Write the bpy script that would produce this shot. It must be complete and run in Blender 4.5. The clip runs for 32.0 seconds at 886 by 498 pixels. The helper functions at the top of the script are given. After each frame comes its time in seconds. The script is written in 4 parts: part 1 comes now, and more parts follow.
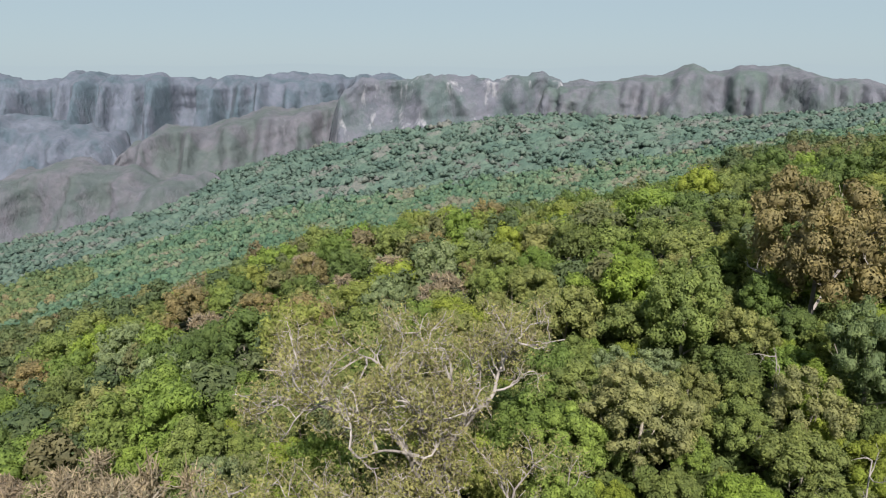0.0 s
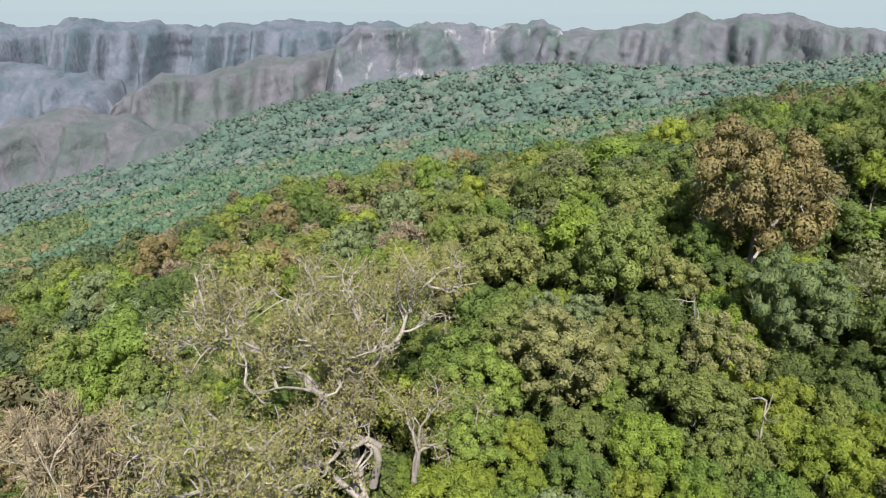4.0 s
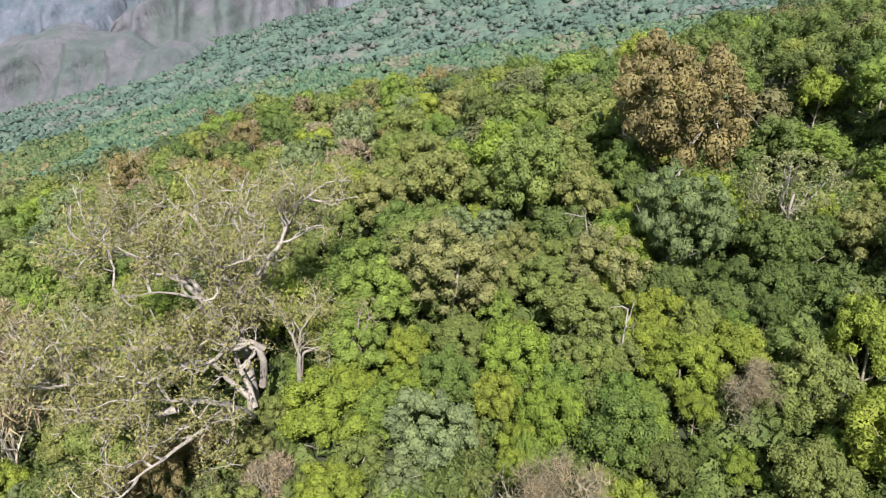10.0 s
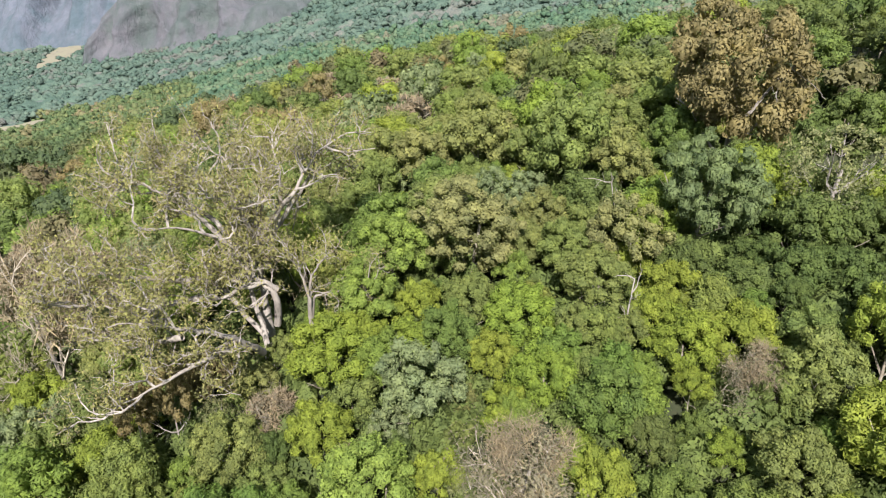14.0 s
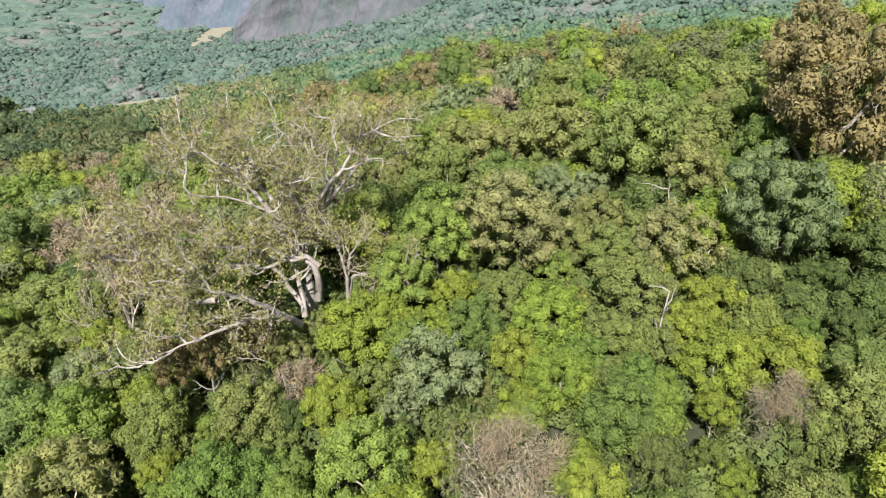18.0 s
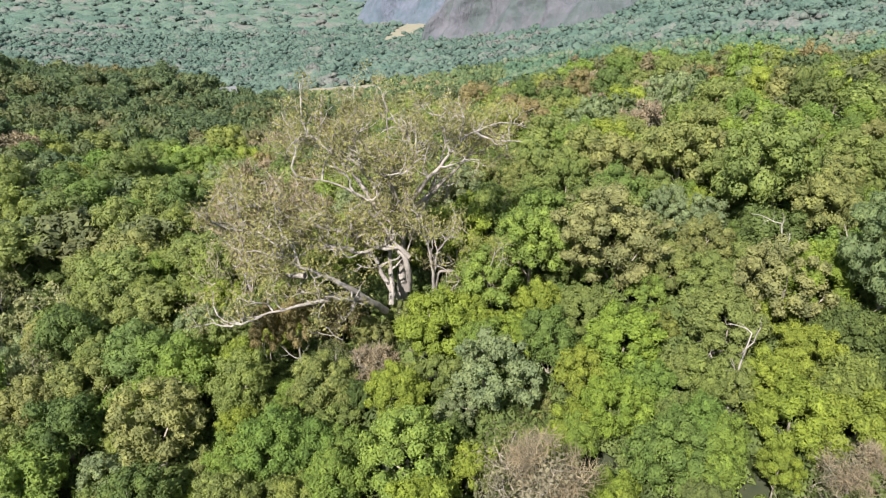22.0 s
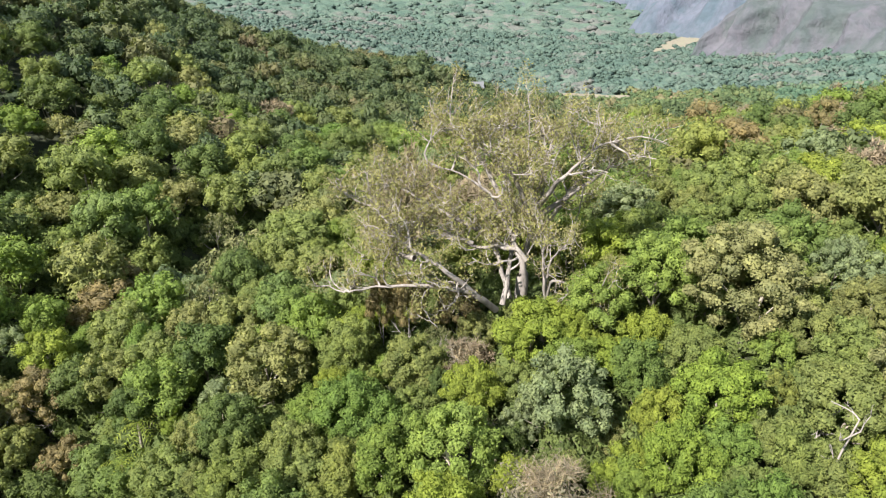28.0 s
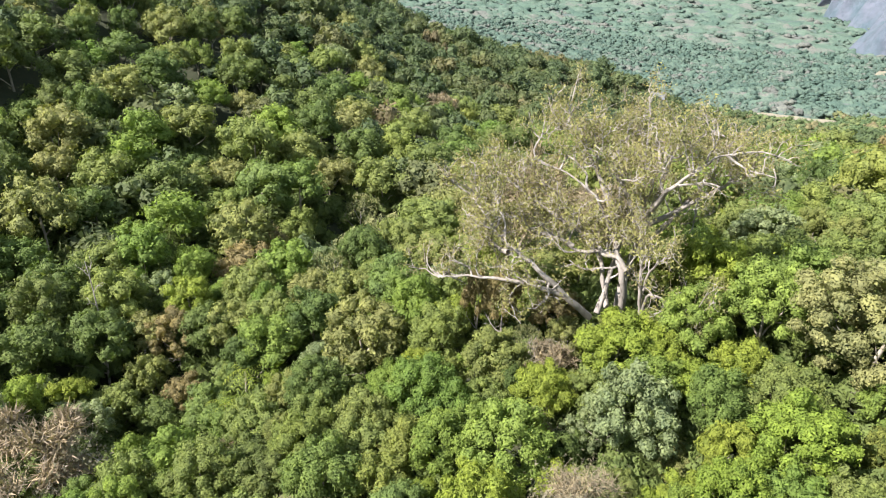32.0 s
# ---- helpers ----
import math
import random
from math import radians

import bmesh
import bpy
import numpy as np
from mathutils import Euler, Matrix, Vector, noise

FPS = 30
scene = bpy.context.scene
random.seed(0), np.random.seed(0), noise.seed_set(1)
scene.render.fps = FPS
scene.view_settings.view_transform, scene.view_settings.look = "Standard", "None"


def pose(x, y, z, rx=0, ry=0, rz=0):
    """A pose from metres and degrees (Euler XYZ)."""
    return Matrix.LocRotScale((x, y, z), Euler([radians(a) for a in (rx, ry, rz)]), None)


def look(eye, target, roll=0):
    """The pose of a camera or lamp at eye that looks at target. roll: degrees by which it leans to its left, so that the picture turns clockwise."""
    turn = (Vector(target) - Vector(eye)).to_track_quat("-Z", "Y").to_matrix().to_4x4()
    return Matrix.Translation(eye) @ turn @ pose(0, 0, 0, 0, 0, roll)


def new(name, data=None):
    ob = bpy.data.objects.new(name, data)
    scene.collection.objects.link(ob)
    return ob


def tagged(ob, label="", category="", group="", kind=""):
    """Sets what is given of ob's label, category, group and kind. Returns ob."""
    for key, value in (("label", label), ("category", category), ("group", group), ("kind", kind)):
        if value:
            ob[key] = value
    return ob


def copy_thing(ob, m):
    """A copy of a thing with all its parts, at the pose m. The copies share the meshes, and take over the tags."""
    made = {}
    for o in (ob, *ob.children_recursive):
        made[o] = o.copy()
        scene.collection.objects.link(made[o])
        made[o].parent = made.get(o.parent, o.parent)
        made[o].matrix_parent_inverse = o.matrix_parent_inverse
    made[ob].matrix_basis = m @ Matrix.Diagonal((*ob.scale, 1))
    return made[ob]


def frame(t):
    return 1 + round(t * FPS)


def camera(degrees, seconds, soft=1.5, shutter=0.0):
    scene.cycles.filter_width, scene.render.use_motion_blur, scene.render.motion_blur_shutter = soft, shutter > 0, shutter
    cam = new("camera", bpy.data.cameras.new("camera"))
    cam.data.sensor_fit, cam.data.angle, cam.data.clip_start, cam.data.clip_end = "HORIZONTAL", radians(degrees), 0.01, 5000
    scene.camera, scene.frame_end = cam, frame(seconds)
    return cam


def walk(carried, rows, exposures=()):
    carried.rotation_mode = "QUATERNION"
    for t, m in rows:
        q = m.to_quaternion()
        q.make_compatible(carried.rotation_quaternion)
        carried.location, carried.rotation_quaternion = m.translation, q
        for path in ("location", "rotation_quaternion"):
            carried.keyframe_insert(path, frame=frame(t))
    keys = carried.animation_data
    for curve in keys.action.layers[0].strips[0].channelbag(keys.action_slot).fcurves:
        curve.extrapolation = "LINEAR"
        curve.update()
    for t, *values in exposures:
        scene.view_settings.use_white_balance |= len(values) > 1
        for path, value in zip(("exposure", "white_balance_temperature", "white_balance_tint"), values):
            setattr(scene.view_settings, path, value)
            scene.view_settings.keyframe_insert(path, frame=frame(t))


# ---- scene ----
EXPOSURES = ((0.0, 1.1), (6.0, 1.4), (13.0, 1.52), (20.0, 1.57), (28.0, 1.72), (32.0, 1.94))
# camera and its flight
cam = camera(65.06, 32.0, soft=1.1)
walk(cam, (
    (0.0, look((-0.00, -50.00, 39.32), (-0.52, 7.92, 23.65), 0.07)),
    (0.5, look((1.24, -50.07, 39.41), (0.66, 7.70, 23.21), 0.15)),
    (1.0, look((2.25, -50.24, 39.47), (1.61, 7.40, 22.81), 0.17)),
    (1.5, look((3.22, -50.46, 39.41), (2.55, 7.03, 22.26), 0.19)),
    (2.0, look((4.25, -50.64, 39.23), (3.52, 6.71, 21.62), 0.18)),
    (2.5, look((5.35, -50.70, 39.12), (4.59, 6.48, 20.96), 0.15)),
    (3.0, look((6.44, -50.78, 39.04), (5.65, 6.25, 20.39), 0.17)),
    (3.5, look((7.37, -51.06, 39.02), (6.55, 5.81, 19.90), 0.21)),
    (5.5, look((11.67, -51.19, 39.00), (10.66, 4.98, 17.92), 0.09)),
    (6.0, look((12.68, -51.47, 39.00), (11.60, 4.53, 17.49), 0.11)),
    (6.5, look((13.70, -51.77, 39.04), (12.53, 4.03, 17.00), 0.03)),
    (7.0, look((14.75, -52.06, 39.08), (13.52, 3.52, 16.49), -0.03)),
    (7.5, look((15.90, -52.29, 39.06), (14.59, 3.06, 15.93), -0.11)),
    (8.0, look((17.02, -52.57, 39.03), (15.67, 2.52, 15.32), -0.12)),
    (8.5, look((18.07, -52.91, 39.04), (16.67, 1.91, 14.69), -0.10)),
    (9.0, look((19.09, -53.19, 39.16), (17.64, 1.31, 14.11), -0.08)),
    (9.5, look((20.12, -53.33, 39.28), (18.61, 0.93, 13.70), -0.08)),
    (10.0, look((21.23, -53.37, 39.26), (19.11, 0.71, 13.36), -0.11)),
    (10.5, look((22.41, -53.42, 39.21), (18.93, 0.44, 12.99), -0.18)),
    (11.0, look((23.60, -53.46, 39.28), (19.57, 0.18, 12.69), -0.22)),
    (11.5, look((24.68, -53.52, 39.25), (20.17, -0.08, 12.33), -0.21)),
    (12.0, look((25.71, -53.49, 39.14), (20.43, -0.31, 11.87), -0.20)),
    (12.5, look((26.72, -53.42, 39.06), (20.46, -0.54, 11.41), -0.16)),
    (13.0, look((27.69, -53.34, 39.00), (20.17, -0.83, 10.97), -0.20)),
    (13.5, look((28.57, -53.28, 39.00), (19.67, -1.19, 10.59), -0.18)),
    (14.0, look((29.41, -53.15, 38.95), (19.38, -1.48, 10.15), -0.11)),
    (14.5, look((30.33, -52.81, 38.96), (19.30, -1.51, 9.87), -0.11)),
    (16.5, look((34.05, -51.78, 38.55), (18.46, -1.69, 9.41), 0.24)),
    (17.0, look((35.05, -51.52, 38.48), (18.25, -1.84, 9.33), 0.20)),
    (17.5, look((36.01, -51.28, 38.45), (17.81, -2.09, 9.31), 0.14)),
    (18.0, look((36.99, -50.97, 38.49), (17.35, -2.35, 9.33), 0.10)),
    (18.5, look((37.92, -50.65, 38.52), (16.91, -2.61, 9.36), 0.09)),
    (19.0, look((38.85, -50.28, 38.52), (16.51, -2.84, 9.36), 0.14)),
    (19.5, look((39.75, -49.89, 38.54), (16.06, -3.11, 9.38), 0.12)),
    (20.0, look((40.56, -49.54, 38.54), (15.43, -3.51, 9.39), 0.14)),
    (20.5, look((41.36, -49.08, 38.59), (14.36, -4.13, 9.42), 0.04)),
    (21.0, look((42.16, -48.52, 38.66), (13.12, -4.83, 9.52), -0.03)),
    (21.5, look((43.10, -48.00, 38.75), (12.34, -5.46, 9.70), -0.02)),
    (22.0, look((44.02, -47.54, 38.74), (12.09, -5.83, 9.75), 0.00)),
    (22.5, look((44.89, -46.99, 38.70), (11.74, -6.21, 9.75), 0.00)),
    (23.0, look((45.74, -46.31, 38.66), (11.30, -6.57, 9.77), -0.09)),
    (23.5, look((46.55, -45.63, 38.64), (10.85, -6.99, 9.79), -0.13)),
    (24.0, look((47.33, -44.96, 38.59), (10.39, -7.44, 9.81), -0.09)),
    (24.5, look((48.12, -44.24, 38.52), (9.98, -7.91, 9.79), -0.09)),
    (25.0, look((48.81, -43.53, 38.46), (9.56, -8.38, 9.75), -0.06)),
    (25.5, look((49.47, -42.70, 38.43), (9.09, -8.85, 9.71), -0.07)),
    (27.5, look((51.66, -39.07, 38.05), (7.14, -10.80, 9.43), -0.05)),
    (28.0, look((52.15, -38.28, 37.94), (6.72, -11.47, 9.35), 0.04)),
    (28.5, look((52.61, -37.46, 37.77), (6.25, -12.25, 9.22), 0.03)),
    (29.0, look((53.08, -36.68, 37.68), (5.84, -13.10, 9.18), 0.00)),
    (29.5, look((53.70, -35.93, 37.62), (5.64, -13.99, 9.18), -0.01)),
    (30.0, look((54.32, -35.11, 37.54), (5.57, -14.65, 9.17), -0.01)),
    (30.5, look((54.90, -34.34, 37.42), (5.61, -15.20, 9.07), -0.01)),
    (31.0, look((55.32, -33.50, 37.33), (5.44, -15.92, 8.99), 0.07)),
    (31.5, look((55.55, -32.69, 37.22), (5.07, -16.96, 8.86), 0.09)),
    (32.0, look((55.80, -31.87, 37.13), (4.69, -18.30, 8.77), 0.05)),
), exposures=EXPOSURES)
# ---- end of flight ----
# ---- world and sun ----
SUN_AZ, SUN_EL = radians(172), radians(47)
world = bpy.data.worlds.new("sky_world")
scene.world = world
world.use_nodes = True
wn = world.node_tree
sky = wn.nodes.new("ShaderNodeTexSky")
sky.sky_type, sky.sun_disc = "NISHITA", False
sky.sun_elevation, sky.sun_rotation = SUN_EL, SUN_AZ
sky.altitude, sky.air_density, sky.dust_density, sky.ozone_density = 0, 0.9, 0.25, 4.0
wn.nodes["Background"].inputs[1].default_value = 0.082
veil = wn.nodes.new("ShaderNodeMix")
veil.data_type = "RGBA"
veil.inputs[0].default_value, veil.inputs[7].default_value = 0.93, (2.4, 3.0, 3.35, 1)
wn.links.new(sky.outputs[0], veil.inputs[6])
wn.links.new(veil.outputs[2], wn.nodes["Background"].inputs[0])
sun = new("sun", bpy.data.lights.new("sun", "SUN"))
sun.data.energy, sun.data.angle, sun.data.color = 4.8, radians(0.6), (1.0, 0.94, 0.84)
SUN_DIR = Vector((math.sin(SUN_AZ) * math.cos(SUN_EL), math.cos(SUN_AZ) * math.cos(SUN_EL), math.sin(SUN_EL)))
sun.matrix_world = look(SUN_DIR * 100, (0, 0, 0))


# ---- materials ----
def nodes_of(name):
    mat = bpy.data.materials.new(name)
    mat.use_nodes = True
    nt = mat.node_tree
    return mat, nt, nt.nodes["Principled BSDF"], nt.nodes["Material Output"]


def ramp(nt, fac, stops):
    node = nt.nodes.new("ShaderNodeValToRGB")
    els = node.color_ramp.elements
    while len(els) < len(stops):
        els.new(0.5)
    for el, (pos, col) in zip(els, stops):
        el.position, el.color = pos, (*col, 1)
    nt.links.new(fac, node.inputs[0])
    return node.outputs[0]


def noise_of(nt, scale, detail=3.0, rough=0.6, stretch=None, coords="Object"):
    tc = nt.nodes.new("ShaderNodeTexCoord")
    vec = tc.outputs[coords]
    if stretch:
        mp = nt.nodes.new("ShaderNodeMapping")
        mp.inputs["Scale"].default_value = stretch
        nt.links.new(vec, mp.inputs[0])
        vec = mp.outputs[0]
    n = nt.nodes.new("ShaderNodeTexNoise")
    n.inputs["Scale"].default_value, n.inputs["Detail"].default_value = scale, detail
    n.inputs["Roughness"].default_value = rough
    nt.links.new(vec, n.inputs["Vector"])
    return n.outputs["Fac"]


def blend(nt, fac, a, b, mode="MIX"):
    m = nt.nodes.new("ShaderNodeMix")
    m.data_type, m.blend_type = "RGBA", mode
    for sock, val in ((m.inputs[0], fac), (m.inputs[6], a), (m.inputs[7], b)):
        if isinstance(val, (int, float)):
            sock.default_value = val
        elif isinstance(val, tuple):
            sock.default_value = (*val, 1)
        else:
            nt.links.new(val, sock)
    return m.outputs[2]


def attribute(nt, name):
    at = nt.nodes.new("ShaderNodeAttribute")
    at.attribute_name = name
    return at.outputs["Fac"]


def leaf_material(name, tones, spread=0.18, rough=0.65, glow=0.32, joined=False, relief_height=0.25, gaps=4.2, dense=0.44, relief_scale=2.4):
    """Foliage: a tone for each tree, a shade for each leaf, and light that passes through the leaf."""
    mat, nt, bsdf, out = nodes_of(name)
    if joined:
        tree_fac = attribute(nt, "tone")
    else:
        tree_fac = nt.nodes.new("ShaderNodeObjectInfo").outputs["Random"]
    tone = ramp(nt, tree_fac, tones)
    leaf_fac = nt.nodes.new("ShaderNodeNewGeometry").outputs["Random Per Island"]
    shade = ramp(nt, leaf_fac, [(0.0, (1 - spread,) * 3), (0.55, (1.0, 1.0, 1.0)), (1.0, (1 + spread * 1.05, 1 + spread, 1 + spread * 0.5))])
    col = blend(nt, 1.0, tone, shade, "MULTIPLY")
    blotch = ramp(nt, noise_of(nt, 0.55, 2.0), [(0.3, (0.72, 0.74, 0.74)), (0.7, (1.2, 1.14, 1.0))])
    col = blend(nt, 1.0, col, blotch, "MULTIPLY")
    grain = ramp(nt, noise_of(nt, 3.2, 3.0, 0.7), [(0.3, (0.82, 0.83, 0.82)), (0.65, (1.24, 1.22, 1.14))])
    col = blend(nt, 1.0, col, grain, "MULTIPLY")
    nt.links.new(col, bsdf.inputs["Base Color"])
    bsdf.inputs["Roughness"].default_value = rough
    bsdf.inputs["Specular IOR Level"].default_value = 0.2
    relief = nt.nodes.new("ShaderNodeBump")
    relief.inputs["Strength"].default_value, relief.inputs["Distance"].default_value = 0.8, relief_height
    nt.links.new(noise_of(nt, relief_scale, 4.0, 0.75), relief.inputs["Height"])
    nt.links.new(relief.outputs[0], bsdf.inputs["Normal"])
    tl = nt.nodes.new("ShaderNodeBsdfTranslucent")
    nt.links.new(blend(nt, 1.0, col, (1.15, 1.25, 0.6), "MULTIPLY"), tl.inputs[0])
    mix = nt.nodes.new("ShaderNodeMixShader")
    mix.inputs[0].default_value = glow
    nt.links.new(bsdf.outputs[0], mix.inputs[1])
    nt.links.new(tl.outputs[0], mix.inputs[2])
    if gaps:  # the sprays are ragged: air between their leaves
        cut = nt.nodes.new("ShaderNodeMixShader")
        air = ramp(nt, noise_of(nt, gaps, 2.0, 0.6), [(dense, (0.0,) * 3), (dense + 0.02, (1.0,) * 3)])
        nt.links.new(air, cut.inputs[0])
        nt.links.new(nt.nodes.new("ShaderNodeBsdfTransparent").outputs[0], cut.inputs[1])
        nt.links.new(mix.outputs[0], cut.inputs[2])
        mix = cut
    nt.links.new(mix.outputs[0], out.inputs[0])
    return mat


def bark_material(name, dark, light, scale=3.0):
    mat, nt, bsdf, out = nodes_of(name)
    col = ramp(nt, noise_of(nt, scale, 5.0, 0.7, (1, 1, 0.35)), [(0.3, dark), (0.62, light)])
    nt.links.new(col, bsdf.inputs["Base Color"])
    bsdf.inputs["Roughness"].default_value = 0.85
    bump = nt.nodes.new("ShaderNodeBump")
    bump.inputs["Strength"].default_value, bump.inputs["Distance"].default_value = 0.6, 0.05
    nt.links.new(noise_of(nt, scale * 4, 4.0), bump.inputs["Height"])
    nt.links.new(bump.outputs[0], bsdf.inputs["Normal"])
    return mat


TONES = {
    "green": [(0.0, (0.108, 0.173, 0.047)), (0.3, (0.145, 0.204, 0.048)), (0.55, (0.100, 0.150, 0.047)), (0.8, (0.173, 0.198, 0.060)), (1.0, (0.112, 0.164, 0.060))],
    "olive": [(0.0, (0.156, 0.184, 0.068)), (0.35, (0.133, 0.177, 0.060)), (0.7, (0.164, 0.186, 0.072)), (1.0, (0.179, 0.186, 0.084))],
    "ash": [(0.0, (0.182, 0.190, 0.096)), (1.0, (0.176, 0.186, 0.092))],
    "fresh": [(0.0, (0.160, 0.222, 0.060)), (1.0, (0.152, 0.214, 0.056))],
    "lime": [(0.0, (0.163, 0.216, 0.041)), (0.5, (0.180, 0.218, 0.044)), (1.0, (0.144, 0.209, 0.042))],
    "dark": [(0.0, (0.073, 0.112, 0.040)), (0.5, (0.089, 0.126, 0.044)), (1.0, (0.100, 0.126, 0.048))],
    "dome": [(0.0, (0.151, 0.194, 0.111)), (1.0, (0.166, 0.201, 0.119))],
    "rust": [(0.0, (0.184, 0.150, 0.084)), (0.5, (0.176, 0.148, 0.084)), (1.0, (0.170, 0.150, 0.082))],
    "pale": [(0.0, (0.185, 0.195, 0.112)), (1.0, (0.166, 0.186, 0.099))],
    "tier": [(0.0, (0.112, 0.155, 0.078)), (1.0, (0.121, 0.163, 0.085))],
    "bare": [(0.0, (0.172, 0.160, 0.134)), (1.0, (0.156, 0.152, 0.112))],
}
LEAF = {k: leaf_material("leaf_" + k, v, gaps=5.0) for k, v in TONES.items()}
HERO_LEAF = leaf_material("leaf_spreading_tree", [(0.0, (0.208, 0.208, 0.096)), (1.0, (0.208, 0.208, 0.096))], 0.2, gaps=5.0)
WOOD_TONES = [(0.0, (0.074, 0.128, 0.058)), (0.3, (0.100, 0.152, 0.063)), (0.6, (0.126, 0.162, 0.070)), (0.86, (0.144, 0.168, 0.070)), (0.95, (0.152, 0.152, 0.079)), (1.0, (0.165, 0.142, 0.088))]
SLOPE_TONES = [(0.0, (0.063, 0.093, 0.053)), (0.35, (0.081, 0.110, 0.058)), (0.65, (0.100, 0.116, 0.062)), (0.88, (0.115, 0.121, 0.064)), (1.0, (0.133, 0.116, 0.079))]
# The blue, paler cast of these two is aerial haze put into leaf colour.
FAR_HAZE_TONES = [(0.0, (0.056, 0.094, 0.093)), (0.4, (0.071, 0.111, 0.107)), (0.8, (0.083, 0.118, 0.116)), (1.0, (0.108, 0.118, 0.131))]
DALE_HAZE_TONES = [(0.0, (0.056, 0.107, 0.082)), (0.4, (0.077, 0.128, 0.093)), (0.8, (0.098, 0.139, 0.100)), (1.0, (0.133, 0.138, 0.119))]
LEAF_WOOD = leaf_material("leaf_woodland", WOOD_TONES, 0.2, joined=True, gaps=2.0)
LEAF_SLOPE = leaf_material("leaf_slope", SLOPE_TONES, 0.18, joined=True, gaps=1.2)
LEAF_FAR = leaf_material("leaf_far_forest", FAR_HAZE_TONES, 0.10, 0.8, 0.12, joined=True, relief_height=2.0, relief_scale=0.3, gaps=0)
LEAF_DALE = leaf_material("leaf_dale_forest", DALE_HAZE_TONES, 0.14, 0.8, 0.15, joined=True, relief_height=1.5, relief_scale=0.4, gaps=0)
HILL_TONES = [(0.0, (0.061, 0.098, 0.053)), (0.4, (0.087, 0.122, 0.063)), (0.8, (0.117, 0.133, 0.070)), (1.0, (0.155, 0.134, 0.093))]
LEAF_HILL = leaf_material("leaf_hill_forest", HILL_TONES, 0.16, 0.8, 0.15, joined=True, relief_height=1.2, relief_scale=0.5, gaps=0)
BARK = bark_material("bark_grey", (0.12, 0.10, 0.08), (0.30, 0.27, 0.23))
BARK_PALE = bark_material("bark_pale", (0.14, 0.124, 0.117), (0.300, 0.272, 0.260), 2.0)
BARK_LIMB = bark_material("bark_limb", (0.13, 0.114, 0.107), (0.255, 0.228, 0.218), 1.6)
TWIG_HAZE = leaf_material("twig_haze", [(0.0, (0.238, 0.196, 0.172)), (1.0, (0.222, 0.188, 0.156))], 0.35, 0.85, 0.2, gaps=0)
TWIG = bark_material("bark_twig", (0.19, 0.165, 0.135), (0.34, 0.30, 0.26), 5.0)

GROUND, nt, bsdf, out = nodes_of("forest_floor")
# Near-black litter tones: the shade beneath the trees is painted into the floor.
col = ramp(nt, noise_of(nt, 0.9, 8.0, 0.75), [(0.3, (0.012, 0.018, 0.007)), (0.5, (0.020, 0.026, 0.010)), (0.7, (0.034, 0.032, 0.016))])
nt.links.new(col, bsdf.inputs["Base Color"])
bsdf.inputs["Roughness"].default_value = 0.95

def crown_cells(nt, scale):
    """Rounded cells of many sizes, as treetops show from far off: their height, and a number for each."""
    tc = nt.nodes.new("ShaderNodeTexCoord")
    vor = nt.nodes.new("ShaderNodeTexVoronoi")
    vor.inputs["Scale"].default_value = scale
    nt.links.new(tc.outputs["Object"], vor.inputs["Vector"])
    dome = nt.nodes.new("ShaderNodeMath")
    dome.operation = "SUBTRACT"
    dome.inputs[0].default_value = 1.0
    nt.links.new(vor.outputs["Distance"], dome.inputs[1])
    sep = nt.nodes.new("ShaderNodeSeparateColor")
    nt.links.new(vor.outputs["Color"], sep.inputs[0])
    return dome.outputs[0], sep.outputs[0]


VALLEY, nt, bsdf, out = nodes_of("valley_scrub")
height, cell = crown_cells(nt, 0.16)
patch = ramp(nt, noise_of(nt, 0.012, 4.0), [(0.35, (0.80, 0.95, 0.85)), (0.65, (1.25, 1.10, 1.15))])
# Ground takes the far foliage's blue cast, so haze is painted in too.
col = blend(nt, 1.0, ramp(nt, cell, [(0.0, (0.038, 0.064, 0.060)), (0.6, (0.054, 0.080, 0.075)), (1.0, (0.066, 0.082, 0.080))]), patch, "MULTIPLY")
nt.links.new(col, bsdf.inputs["Base Color"])
bsdf.inputs["Roughness"].default_value = 0.95
bump = nt.nodes.new("ShaderNodeBump")
bump.inputs["Strength"].default_value, bump.inputs["Distance"].default_value = 0.5, 4.0
nt.links.new(height, bump.inputs["Height"])
nt.links.new(bump.outputs[0], bsdf.inputs["Normal"])

SOIL, nt, bsdf, out = nodes_of("bare_soil")
col = ramp(nt, noise_of(nt, 0.12, 6.0), [(0.3, (0.12, 0.11, 0.085)), (0.5, (0.17, 0.15, 0.118)), (0.62, (0.14, 0.145, 0.095)), (0.75, (0.09, 0.12, 0.07))])
nt.links.new(col, bsdf.inputs["Base Color"])
bsdf.inputs["Roughness"].default_value = 0.95

